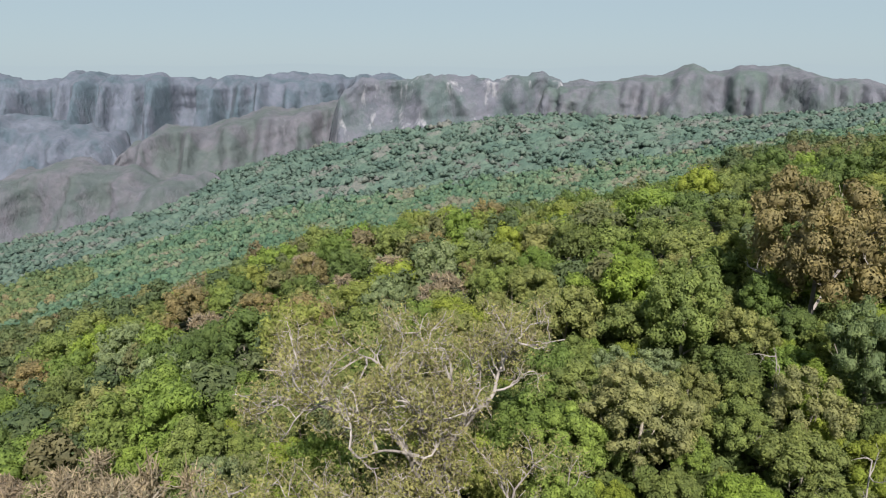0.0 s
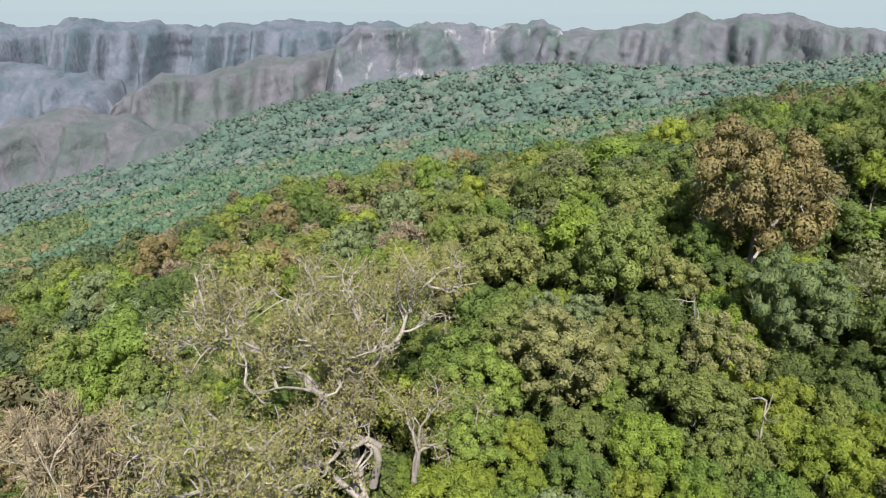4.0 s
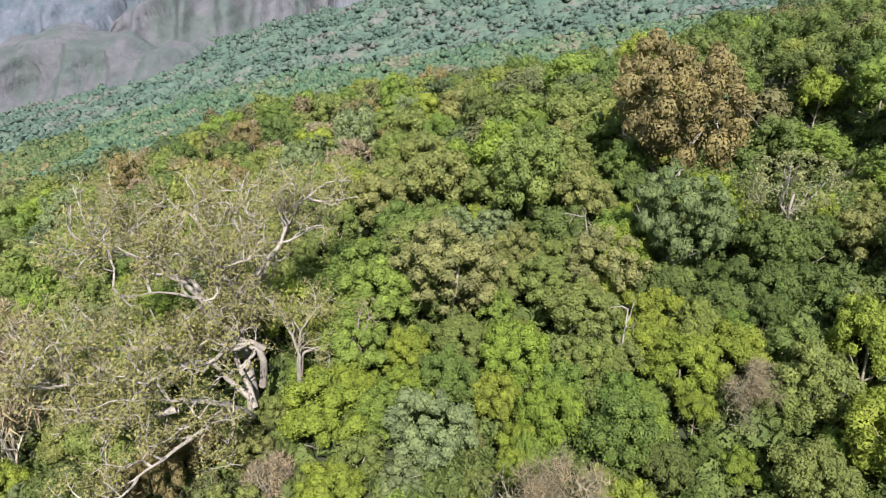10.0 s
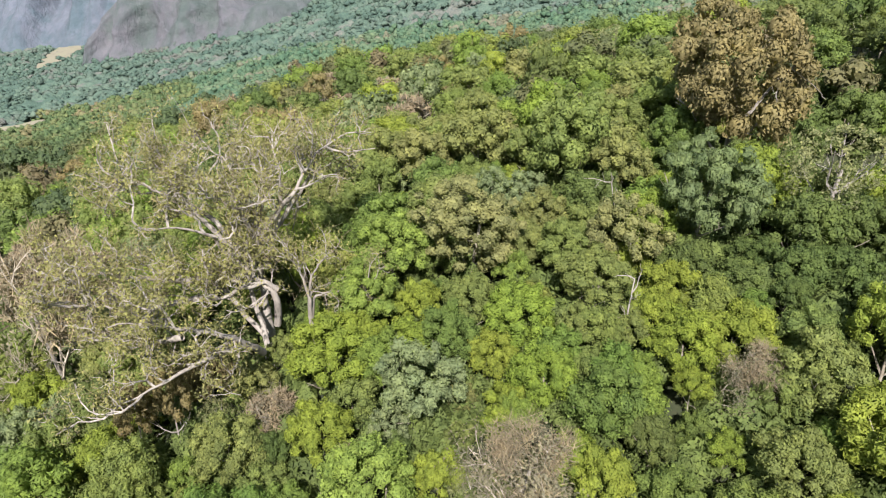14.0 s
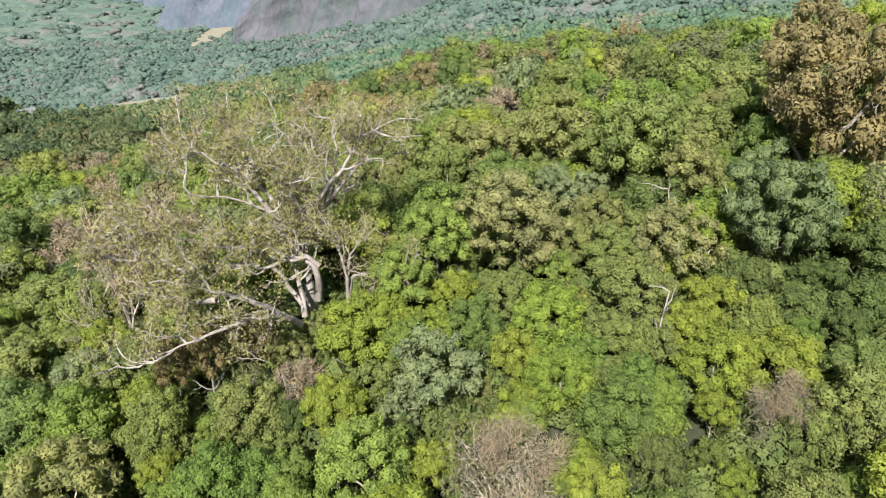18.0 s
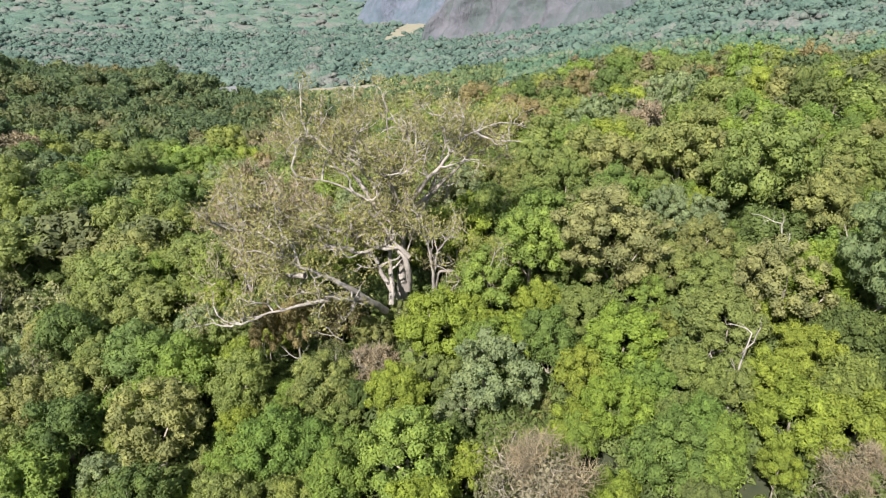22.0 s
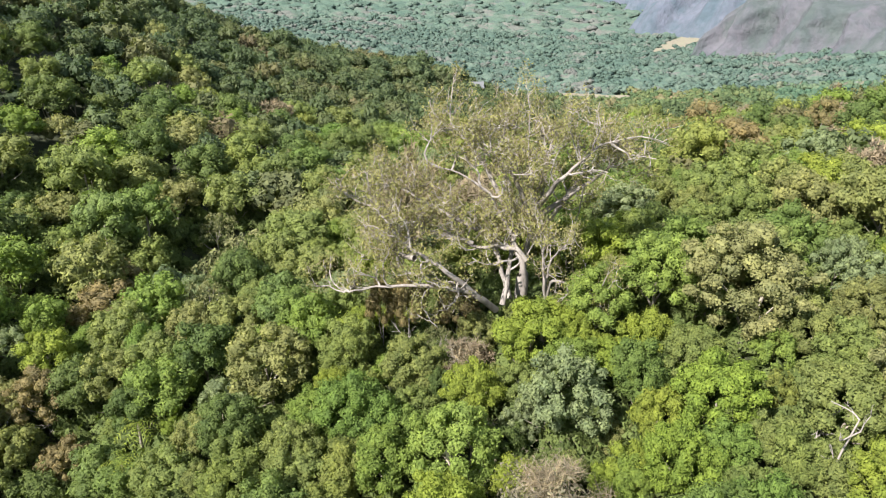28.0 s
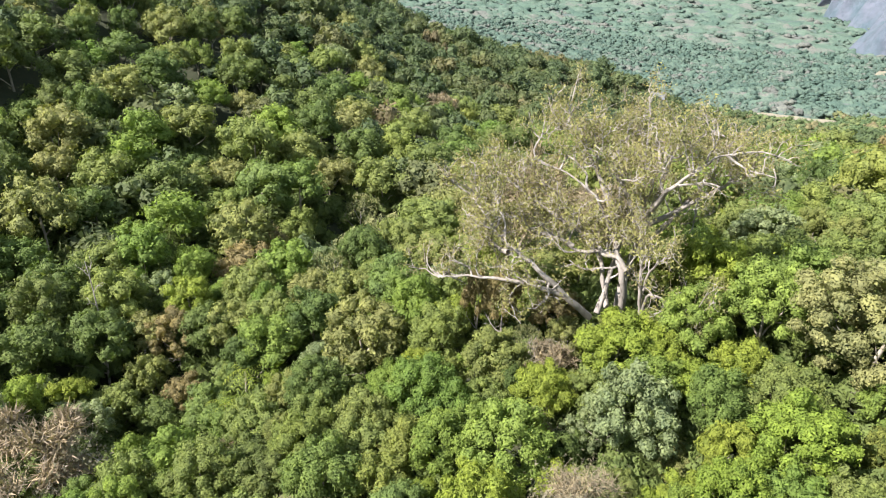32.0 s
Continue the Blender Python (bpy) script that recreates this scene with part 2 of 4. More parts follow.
def limestone(name, bare, leafy, pale):
    """Weathered rock with leafless thicket: upright bands of bare grey and of green gullies, and pale streaks where it has broken away."""
    mat, nt, bsdf, out = nodes_of(name)
    band = noise_of(nt, 0.022, 5.0, 0.6, (1, 1, 0.35))
    col = ramp(nt, band, [(0.40, leafy), (0.54, bare), (0.66, tuple(c * 1.12 for c in bare))])
    cell = crown_cells(nt, 0.2)[1]
    col = blend(nt, 1.0, col, ramp(nt, cell, [(0.0, (0.88, 0.92, 0.90)), (1.0, (1.12, 1.09, 1.10))]), "MULTIPLY")
    mottle = ramp(nt, noise_of(nt, 0.05, 5.0, 0.65), [(0.3, (0.84, 0.88, 0.90)), (0.7, (1.16, 1.12, 1.10))])
    col = blend(nt, 1.0, col, mottle, "MULTIPLY")
    if pale:
        streak = ramp(nt, noise_of(nt, 0.05, 7.0, 0.65, (1, 1, 0.3)), [(0.56, (0.0,) * 3), (0.68, (1.0,) * 3)])
        col = blend(nt, streak, col, pale)
    nt.links.new(col, bsdf.inputs["Base Color"])
    bsdf.inputs["Roughness"].default_value = 0.95
    bump = nt.nodes.new("ShaderNodeBump")
    bump.inputs["Strength"].default_value, bump.inputs["Distance"].default_value = 0.8, 5.0
    nt.links.new(noise_of(nt, 0.11, 6.0, 0.72, (1, 1, 0.55)), bump.inputs["Height"])
    nt.links.new(bump.outputs[0], bsdf.inputs["Normal"])
    return mat


# Bluish greys: distance haze is mixed into each rock's base colour.
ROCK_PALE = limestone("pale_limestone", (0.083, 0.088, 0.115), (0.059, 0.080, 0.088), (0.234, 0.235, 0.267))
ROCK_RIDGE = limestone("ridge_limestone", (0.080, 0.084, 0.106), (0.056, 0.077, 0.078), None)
ROCK_HAZED = limestone("hazed_limestone", (0.075, 0.087, 0.121), (0.052, 0.075, 0.101), None)
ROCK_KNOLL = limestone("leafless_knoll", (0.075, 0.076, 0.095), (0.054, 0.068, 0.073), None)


def plain(name, color, rough=0.7, scale=2.0):
    mat, nt, bsdf, out = nodes_of(name)
    c = Vector(color)
    col = ramp(nt, noise_of(nt, scale, 4.0), [(0.3, tuple(c * 0.8)), (0.7, tuple(c * 1.12))])
    nt.links.new(col, bsdf.inputs["Base Color"])
    bsdf.inputs["Roughness"].default_value = rough
    return mat


# ---- land ----
NEAR_HILLS = (
    (0, 0, 55, 11.6), (60, 20, 55, 3.0), (-60, 0, 55, -0.0), (-60, -60, 60, -26.5), (-130, -30, 70, 3.7),
    (60, 80, 70, -15.8), (-20, 90, 70, -2.6), (-90, 60, 70, -28.1), (120, 60, 90, 21.0), (-200, 0, 100, -16.6),
    (-60, 180, 110, 36.6), (60, 200, 110, -19.9),
)
FAR_HILLS = (
    (-200, 150, 110, -10.3), (-320, 180, 130, -50.5), (160, 300, 150, -1.5), (0, 450, 170, -44.7), (-250, 420, 170, -5.0),
    (-450, 430, 200, -49.7), (50, 700, 170, 4.3), (300, 600, 220, -23.5), (-250, 700, 180, 14.4), (-550, 750, 250, -10.4),
    (-800, 500, 300, -35.6), (-250, -120, 120, 40.7), (60, -60, 70, -44.5), (-310, 20, 70, 5.5), (-430, 80, 110, 11.9),
    (-550, 100, 150, -48.5), (-30, 262, 55, -17.0), (-120, 240, 60, -28.1), (50, 310, 60, -40.8), (120, 290, 50, 29.4),
    (-290, 140, 60, 39.6), (-380, 230, 80, 27.1), (-490, 460, 75, 22.5), (-330, -10, 60, 30.5),
    (-20, 775, 120, 20), (190, 745, 120, 15), (110, 700, 90, 7), (-246, 156, 16, -3)
)
GULLIES = ((-60, -22, 8, -8), (-52, -31, 7, -6), (-67, -12, 8, -7), (66, 40, 9, -13), (73, 50, 10, -13), (-10, -45, 6, -7), (-18, -51, 6, -7))
TREE_H = 9.0


def canopy(x, y):
    """The mean level of the tree tops over a point of the plan (arrays)."""
    x, y = np.asarray(x, float), np.asarray(y, float)
    z = 24.18 + 0.1249 * x + -0.0911 * y
    for cx, cy, s, a in NEAR_HILLS + FAR_HILLS + GULLIES:
        z = z + a * np.exp(-((x - cx) ** 2 + (y - cy) ** 2) / (2 * s * s))
    r = np.hypot(x, y)
    k = np.clip((r - 850) / 600, 0, 1)
    k = k * k * (3 - 2 * k)
    return z * (1 - k) + k * np.clip(-150 + (r - 1450) * 0.02, -150, -90)


def in_gully(x, y):
    return any((x - cx) ** 2 + (y - cy) ** 2 < (0.7 * s) ** 2 for cx, cy, s, a in GULLIES)


def ground_z(x, y):
    """The level of the soil; the trees get lower down in the dry valley."""
    far = np.clip((np.hypot(x, y) - 200) / 250, 0, 1)
    return canopy(x, y) - TREE_H * (1 - 0.6 * far)


def mesh_data(name, verts, faces, mat, smooth=False, tone=None):
    """A mesh from arrays; faces is an (n, 3) or (n, 4) array, or a list of both."""
    groups = [np.asarray(f, np.int32) for f in (faces if isinstance(faces, list) else [faces]) if len(f)]
    me = bpy.data.meshes.new(name)
    verts = np.asarray(verts, np.float32)
    me.vertices.add(len(verts))
    me.vertices.foreach_set("co", verts.ravel())
    loops = np.concatenate([g.ravel() for g in groups])
    counts = np.concatenate([np.full(len(g), g.shape[1], np.int32) for g in groups])
    starts = np.concatenate([[0], np.cumsum(counts)[:-1]]).astype(np.int32)
    me.loops.add(len(loops))
    me.loops.foreach_set("vertex_index", loops)
    me.polygons.add(len(counts))
    me.polygons.foreach_set("loop_start", starts)
    me.polygons.foreach_set("use_smooth", np.full(len(counts), smooth))
    me.materials.append(mat)
    if tone is not None:
        at = me.attributes.new("tone", "FLOAT", "POINT")
        at.data.foreach_set("value", np.asarray(tone, np.float32))
    me.update(calc_edges=True)
    return me


def part(name, data, parent, label=""):
    ob = new(name, data)
    ob.parent = parent
    return tagged(ob, label)


def grid_faces(nu, nv):
    i = np.arange((nu - 1) * (nv - 1))
    a = i // (nv - 1) * nv + i % (nv - 1)
    return np.stack([a, a + nv, a + nv + 1, a + 1], 1)


def ripple(x, y, seed, step):
    """Smooth uneven relief from a few crossing waves, about -1 to 1."""
    g = np.random.default_rng(seed)
    z = 0 * np.asarray(x, float)
    for k in range(7):
        a, ph = g.uniform(0, 2 * np.pi, 2)
        w = 2 * np.pi / (step * g.uniform(0.6, 1.7))
        z = z + np.sin(w * (x * np.cos(a) + y * np.sin(a)) + ph)
    return z / 3.2


s = np.linspace(-1, 1, 200)
line = np.sinh(s * 4.6) / np.sinh(4.6) * 4200
gx, gy = np.meshgrid(line - 60, line + 60, indexing="ij")
gz = ground_z(gx, gy) + 0.7 * ripple(gx, gy, 3, 30)
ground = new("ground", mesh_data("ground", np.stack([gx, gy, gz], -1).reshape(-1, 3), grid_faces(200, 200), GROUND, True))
ground.data.materials.append(VALLEY)
mid = gx[:-1, :-1].ravel(), gy[:-1, :-1].ravel()
ground.data.polygons.foreach_set("material_index", (np.hypot(mid[0], mid[1]) > 320).astype(np.int32))
tagged(ground, "forest floor of leaf litter and low undergrowth on hilly land, darkened for tree shade", "ground", kind="structure")


# haze beyond the last hills: an added ring that glows in its colour
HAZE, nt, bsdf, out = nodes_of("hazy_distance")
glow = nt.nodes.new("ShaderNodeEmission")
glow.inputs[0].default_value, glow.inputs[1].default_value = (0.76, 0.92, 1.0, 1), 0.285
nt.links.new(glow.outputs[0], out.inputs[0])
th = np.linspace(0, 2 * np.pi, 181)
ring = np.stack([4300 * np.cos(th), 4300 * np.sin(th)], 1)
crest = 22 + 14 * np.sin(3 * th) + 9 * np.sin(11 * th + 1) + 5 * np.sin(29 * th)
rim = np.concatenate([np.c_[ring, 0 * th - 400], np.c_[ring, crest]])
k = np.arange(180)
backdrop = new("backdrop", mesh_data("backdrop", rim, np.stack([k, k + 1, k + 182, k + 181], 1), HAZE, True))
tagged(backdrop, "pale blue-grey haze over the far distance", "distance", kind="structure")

CLEARINGS = ((-402, 386, 30, 9, 35), (-628, 785, 145, 20, 112), (116, 288, 17, 7, 0), (-690, 905, 70, 24, 30))


YARD = (-251, 160, 17, 8, -34)


def in_clearing(x, y, grow=0.0):
    hit = np.zeros(np.shape(x), bool)
    for cx, cy, a, b, turn in CLEARINGS + (YARD,):
        c, sn = math.cos(radians(turn)), math.sin(radians(turn))
        u, v = (x - cx) * c + (y - cy) * sn, -(x - cx) * sn + (y - cy) * c
        hit |= (u / (a + grow)) ** 2 + (v / (b + grow)) ** 2 < 1
    return hit


for cx, cy, a, b, turn in CLEARINGS:
    c, sn = math.cos(radians(turn)), math.sin(radians(turn))
    rr, th = np.meshgrid(np.linspace(0.02, 1, 10), np.linspace(0, 2 * np.pi, 49), indexing="ij")
    edge = 1.1 + 0.16 * np.sin(3 * th + cx) + 0.09 * np.sin(7 * th + cy)
    u, v = rr * edge * a * np.cos(th), rr * edge * b * np.sin(th)
    px, py = cx + u * c - v * sn, cy + u * sn + v * c
    patch = new("bare_field", mesh_data("bare_field", np.stack([px, py, ground_z(px, py) + 0.7 * ripple(px, py, 3, 30) + 1.2], -1).reshape(-1, 3), grid_faces(10, 49), SOIL, True))
    tagged(patch, "pale dry bare field in a clearing of the forest", "field", "clearings", "structure")


def cliff(name, label, p0, p1, foot, tops, depth, seed, lean, mat, step=3.0):
    """A limestone wall from p0 to p1: foot and top levels along it, buttresses and flutes, and a rounded top that falls off behind."""
    p0, p1 = np.array(p0, float), np.array(p1, float)
    length = np.linalg.norm(p1 - p0)
    along = (p1 - p0) / length
    back = np.array([-along[1], along[0]])
    nu, nv = int(length / step), 56
    u = np.linspace(0, 1, nu)
    top = np.interp(u, np.linspace(0, 1, len(tops)), tops)
    low = np.interp(u, np.linspace(0, 1, len(foot)), foot)
    ends = np.clip(np.sin(np.pi * u) * 4, 0, 1) ** 0.6
    low = low - 45 * (1 - ends)
    top = low + (top - low) * ends
    v = np.linspace(0, 1, nv)
    knots = [0, 0.15, 0.28, 0.64, 0.76, 0.88, 1]
    prof_d = np.interp(v, knots, [-1.3, -0.5, -0.15, lean * 0.4, lean, lean + 0.4, lean + 1.3])
    prof_h = np.interp(v, knots, [-1.0, -0.15, 0.1, 0.86, 0.98, 1.0, 0.2])
    U, V = np.meshgrid(u * length, v, indexing="ij")
    H = (top - low)[:, None] * prof_h[None] + low[:, None]
    D = depth * prof_d[None] * (0.1 + 0.9 * ends[:, None])
    face = np.clip(1 - np.abs(V - 0.45) / 0.5, 0, 1)
    ridged = 1 - 2 * np.abs(ripple(U, V * 25, seed, 85))
    buttress = ridged * depth * 0.27 + ripple(U, V * 30, seed + 1, 26) * depth * 0.16 + ripple(U, V * 90, seed + 2, 11) * 1.5
    D = D - buttress * (0.25 + 0.75 * face) * np.clip(V * 5, 0, 1)
    knob = ripple(U, D * 0.5, seed + 3, 46) - 0.9 * np.abs(np.sin(U / 33 + seed)) ** 2 - 0.5 * np.abs(np.sin(U / 14 + 2 * seed)) ** 3
    H = H + knob * 3.6 * np.clip(V * 2 - 0.6, 0, 1) + ripple(U, D, seed + 4, 17) * 1.1 * np.clip(V * 2, 0, 1) + ripple(U, D + 60 * V, seed + 5, 8) * 0.4
    X = p0[0] + along[0] * U + back[0] * D
    Y = p0[1] + along[1] * U + back[1] * D
    ob = new(name, mesh_data(name, np.stack([X, Y, H], -1).reshape(-1, 3), grid_faces(nu, nv)[:, ::-1], mat, True))
    tagged(ob, label, "cliff", "limestone cliffs", "structure")
    return ob


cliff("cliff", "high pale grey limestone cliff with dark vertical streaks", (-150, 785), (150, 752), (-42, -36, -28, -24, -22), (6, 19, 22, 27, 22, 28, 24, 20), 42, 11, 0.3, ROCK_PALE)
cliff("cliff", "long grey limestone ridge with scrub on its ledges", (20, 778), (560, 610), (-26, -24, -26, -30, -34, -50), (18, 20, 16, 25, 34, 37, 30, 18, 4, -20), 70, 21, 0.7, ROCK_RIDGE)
cliff("cliff", "grey limestone escarpment far behind the valley", (-980, 930), (0, 960), (-130, -105, -90, -70, -55, -45), (12, 20, 18, 24, 22, 12, 23, 21, 19, 13, 21, 22, 18, 24, 20), 105, 31, 0.6, ROCK_HAZED)
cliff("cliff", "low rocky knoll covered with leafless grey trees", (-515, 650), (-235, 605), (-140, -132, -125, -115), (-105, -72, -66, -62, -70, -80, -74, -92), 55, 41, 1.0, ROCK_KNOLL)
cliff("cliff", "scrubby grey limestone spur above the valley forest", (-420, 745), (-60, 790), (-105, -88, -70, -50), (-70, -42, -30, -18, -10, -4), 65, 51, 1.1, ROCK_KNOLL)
cliff("cliff", "wooded grey buttress under the escarpment", (-760, 800), (-420, 830), (-140, -120, -105), (-75, -40, -28, -45, -60), 80, 61, 1.0, ROCK_HAZED)


# ---- how a tree is grown ----
def unit(v):
    return v / np.maximum(np.linalg.norm(v, axis=-1, keepdims=True), 1e-9)


def blades(points, outward, length, width, rng, wild=0.8):
    """Pointed leaf sprays at the points, that face more or less outward: three corners each."""
    n = len(points)
    nrm = unit(outward + wild * rng.normal(size=(n, 3)) + (0, 0, 0.25))
    tan = unit(np.cross(nrm, rng.normal(size=(n, 3))))
    side = np.cross(nrm, tan)
    ln = (length * rng.uniform(0.6, 1.35, n))[:, None]
    wd = (width * rng.uniform(0.6, 1.35, n))[:, None]
    sag = nrm * ln * 0.2
    v = np.stack([points - tan * ln * 0.4 - side * wd * 0.5, points - tan * ln * 0.4 + side * wd * 0.5, points + tan * ln * 0.6 - sag], 1)
    return v.reshape(-1, 3), np.arange(3 * n).reshape(-1, 3)


PHI = (1 + 5 ** 0.5) / 2
ICO_V = unit(np.array([(-1, PHI, 0), (1, PHI, 0), (-1, -PHI, 0), (1, -PHI, 0), (0, -1, PHI), (0, 1, PHI), (0, -1, -PHI), (0, 1, -PHI), (PHI, 0, -1), (PHI, 0, 1), (-PHI, 0, -1), (-PHI, 0, 1)]))
ICO_F = np.array([f for f in ((0, 11, 5), (0, 5, 1), (0, 1, 7), (0, 7, 10), (0, 10, 11), (1, 5, 9), (5, 11, 4), (11, 10, 2), (10, 7, 6), (7, 1, 8), (3, 9, 4), (3, 4, 2), (3, 2, 6), (3, 6, 8), (3, 8, 9), (4, 9, 5), (2, 4, 11), (6, 2, 10), (8, 6, 7), (9, 8, 1))])


def finer(verts, faces):
    """The same ball with each face split in four."""
    v, at, out = [tuple(p) for p in verts], {}, []
    for a, b, c in faces.tolist():
        m = []
        for p, q in ((a, b), (b, c), (c, a)):
            key = (min(p, q), max(p, q))
            if key not in at:
                at[key] = len(v)
                v.append(tuple(unit((np.array(v[p]) + np.array(v[q])) / 2)))
            m.append(at[key])
        out += [(a, m[0], m[2]), (b, m[1], m[0]), (c, m[2], m[1]), tuple(m)]
    return np.array(v), np.array(out)


BALL_V, BALL_F = finer(ICO_V, ICO_F)
OCT_V = np.array([(1, 0, 0), (0, 1, 0), (-1, 0, 0), (0, -1, 0), (0, 0, 1), (0, 0, -1)], float) * 1.15
OCT_F = np.array([(0, 1, 4), (1, 2, 4), (2, 3, 4), (3, 0, 4), (1, 0, 5), (2, 1, 5), (3, 2, 5), (0, 3, 5)])


def merge(pieces):
    """One set of corners and faces out of several."""
    verts, groups, base = [], {}, 0
    for v, f in pieces:
        verts.append(v)
        for g in (f if isinstance(f, list) else [f]):
            groups.setdefault(g.shape[1], []).append(g + base)
        base += len(v)
    return np.concatenate(verts), [np.concatenate(g) for g in groups.values()]


def crown(rng, R, rise, lobes, per, leaf, aspect=0.6, flat=0.8, core=True, wild=0.8, low=-0.25, lobe_size=(0.24, 0.42), heart=(0.52, 0.94)):
    """A crown of uneven lobes of foliage round (0, 0, rise), each with its own leaves and a rough dark heart."""
    pieces = []
    k = np.arange(lobes) + 0.5
    zz = 1 - (1 - max(low, -0.95)) * k / lobes
    th = k * 2.399963 + rng.uniform(0, 6.28) + rng.normal(0, 0.25, lobes)
    ring = np.sqrt(np.maximum(1 - zz ** 2, 0))
    dirs = np.stack([ring * np.cos(th), ring * np.sin(th), zz], 1)
    reach = rng.uniform(0.62, 1.0, lobes)
    lean = rng.normal(0, 0.12, 2)
    for d, q in zip(dirs, reach):
        lr = R * rng.uniform(*lobe_size)
        c = d * (R * q - lr * 0.6)
        c = np.array([c[0] + lean[0] * R * d[2], c[1] + lean[1] * R * d[2], c[2] * flat + rise])
        if core:
            hv, hf = {"plain": (OCT_V, OCT_F), "ball": (BALL_V, BALL_F)}.get(core, (ICO_V, ICO_F))
            pieces.append((hv * lr * rng.uniform(*heart, (len(hv), 1)) * (1, 1, 0.85) + c, hf))
        w = unit(rng.normal(size=(per, 3)) + d * 0.75 + (0, 0, 0.3))
        p = c + w * lr * rng.uniform(0.8, 1.12, (per, 1)) * (1, 1, 0.85)
        pieces.append(blades(p, w, leaf, leaf * aspect, rng, wild))
    return merge(pieces)


def tube(path, radii, sides=6):
    path, radii = np.asarray(path, float), np.asarray(radii, float)
    n = len(path)
    t = unit(np.gradient(path, axis=0))
    ref = np.array([0.31, 0.87, 0.38])
    a = unit(np.cross(t, ref))
    b = np.cross(t, a)
    ang = np.arange(sides) * 2 * np.pi / sides
    v = path[:, None] + radii[:, None, None] * (a[:, None] * np.cos(ang)[None, :, None] + b[:, None] * np.sin(ang)[None, :, None])
    i = np.arange((n - 1) * sides)
    r, s = i // sides * sides, i % sides
    nx = (s + 1) % sides
    return v.reshape(-1, 3), np.stack([r + s, r + nx, r + sides + nx, r + sides + s], 1)


def bend(rng, start, way, length, steps=4, wobble=0.16, up=0.1):
    p, d, out = np.array(start, float), unit(np.array(way, float)), []
    out.append(p)
    for _ in range(steps):
        d = unit(d + rng.normal(0, wobble, 3) + (0, 0, up))
        p = p + d * length / steps
        out.append(p)
    return np.array(out)


def slivers(rng, at, outward, length, width):
    """Fine bare twig ends at the points, that stand off outward."""
    n = len(at)
    d = unit(outward + 0.55 * rng.normal(size=(n, 3))) * (length * rng.uniform(0.5, 1.2, (n, 1)))
    side = unit(np.cross(d, rng.normal(size=(n, 3)))) * width * 0.5
    v = np.stack([at - d * 0.4 - side, at - d * 0.4 + side, at + d * 0.6], 1).reshape(-1, 3)
    return v, np.arange(3 * n).reshape(-1, 3)


def twigs(rng, path, radius, order, count, reach, spread=0.9, sides=3, tips=None):
    """Side branches along a limb, and theirs in turn; the far ends are added to tips."""
    pieces = []
    for _ in range(count):
        k = rng.uniform(0.25, 1.0) * (len(path) - 1.001)
        i = int(k)
        at = path[i] + (path[i + 1] - path[i]) * (k - i)
        d = unit(path[i + 1] - path[i]) + spread * rng.normal(size=3)
        sub = bend(rng, at, d, reach * rng.uniform(0.5, 1.2), 3, 0.25, 0.12)
        r0 = radius * rng.uniform(0.4, 0.65)
        pieces.append(tube(sub, np.linspace(r0, r0 * 0.3, 4), sides))
        if tips is not None:
            tips.append(sub[-1])
            tips.append(sub[2])
        if order > 1:
            pieces += twigs(rng, sub, r0, order - 1, max(2, count // 2), reach * 0.55, spread, 3, tips)
    return pieces


TREES = {}
LABELS = {
    "green": "leafy bright green broadleaf tree with a billowing crown",
    "olive": "olive green broadleaf tree with a dense rounded crown",
    "fresh": "light green tree with soft rounded masses of fine leaves",
    "ash": "large dense domed tree with dusty grey-olive leaves",
    "lime": "yellow-green feathery-leaved tree in full sun",
    "dark": "dark green broadleaf tree on the shaded slope",
    "dome": "pale grey-green tree with a tight domed crown",
    "rust": "tall tree with sparse rusty brown dry leaves",
    "pale": "tree with pale bare limbs and thin olive foliage",
    "tier": "grey-green tree with foliage in flat level tiers",
    "bare": "leafless grey-brown tree with fine bare twigs",
}
LOOK = {  # lobes, leaves a lobe, leaf length, aspect, flatness, wildness, lobe sizes
    "green": (36, 105, 0.34, 0.75, 1.0, 0.6, (0.18, 0.36)),
    "olive": (42, 88, 0.30, 0.85, 0.9, 0.65, (0.15, 0.31)),
    "fresh": (44, 100, 0.28, 0.8, 0.9, 0.55, (0.15, 0.28)),
    "ash": (46, 88, 0.28, 0.85, 0.9, 0.65, (0.13, 0.24)),
    "lime": (36, 104, 0.42, 0.45, 0.9, 0.6, (0.16, 0.33)),
    "dark": (32, 104, 0.35, 0.75, 1.0, 0.6, (0.20, 0.36)),
    "dome": (50, 72, 0.27, 0.9, 0.85, 0.7, (0.13, 0.22)),
    "rust": (52, 90, 0.26, 0.75, 0.8, 0.75, (0.12, 0.24)),
    "pale": (34, 90, 0.30, 0.70, 0.8, 1.0, (0.13, 0.24)),
    "tier": (48, 95, 0.34, 0.45, 0.9, 0.5, (0.14, 0.26)),
}


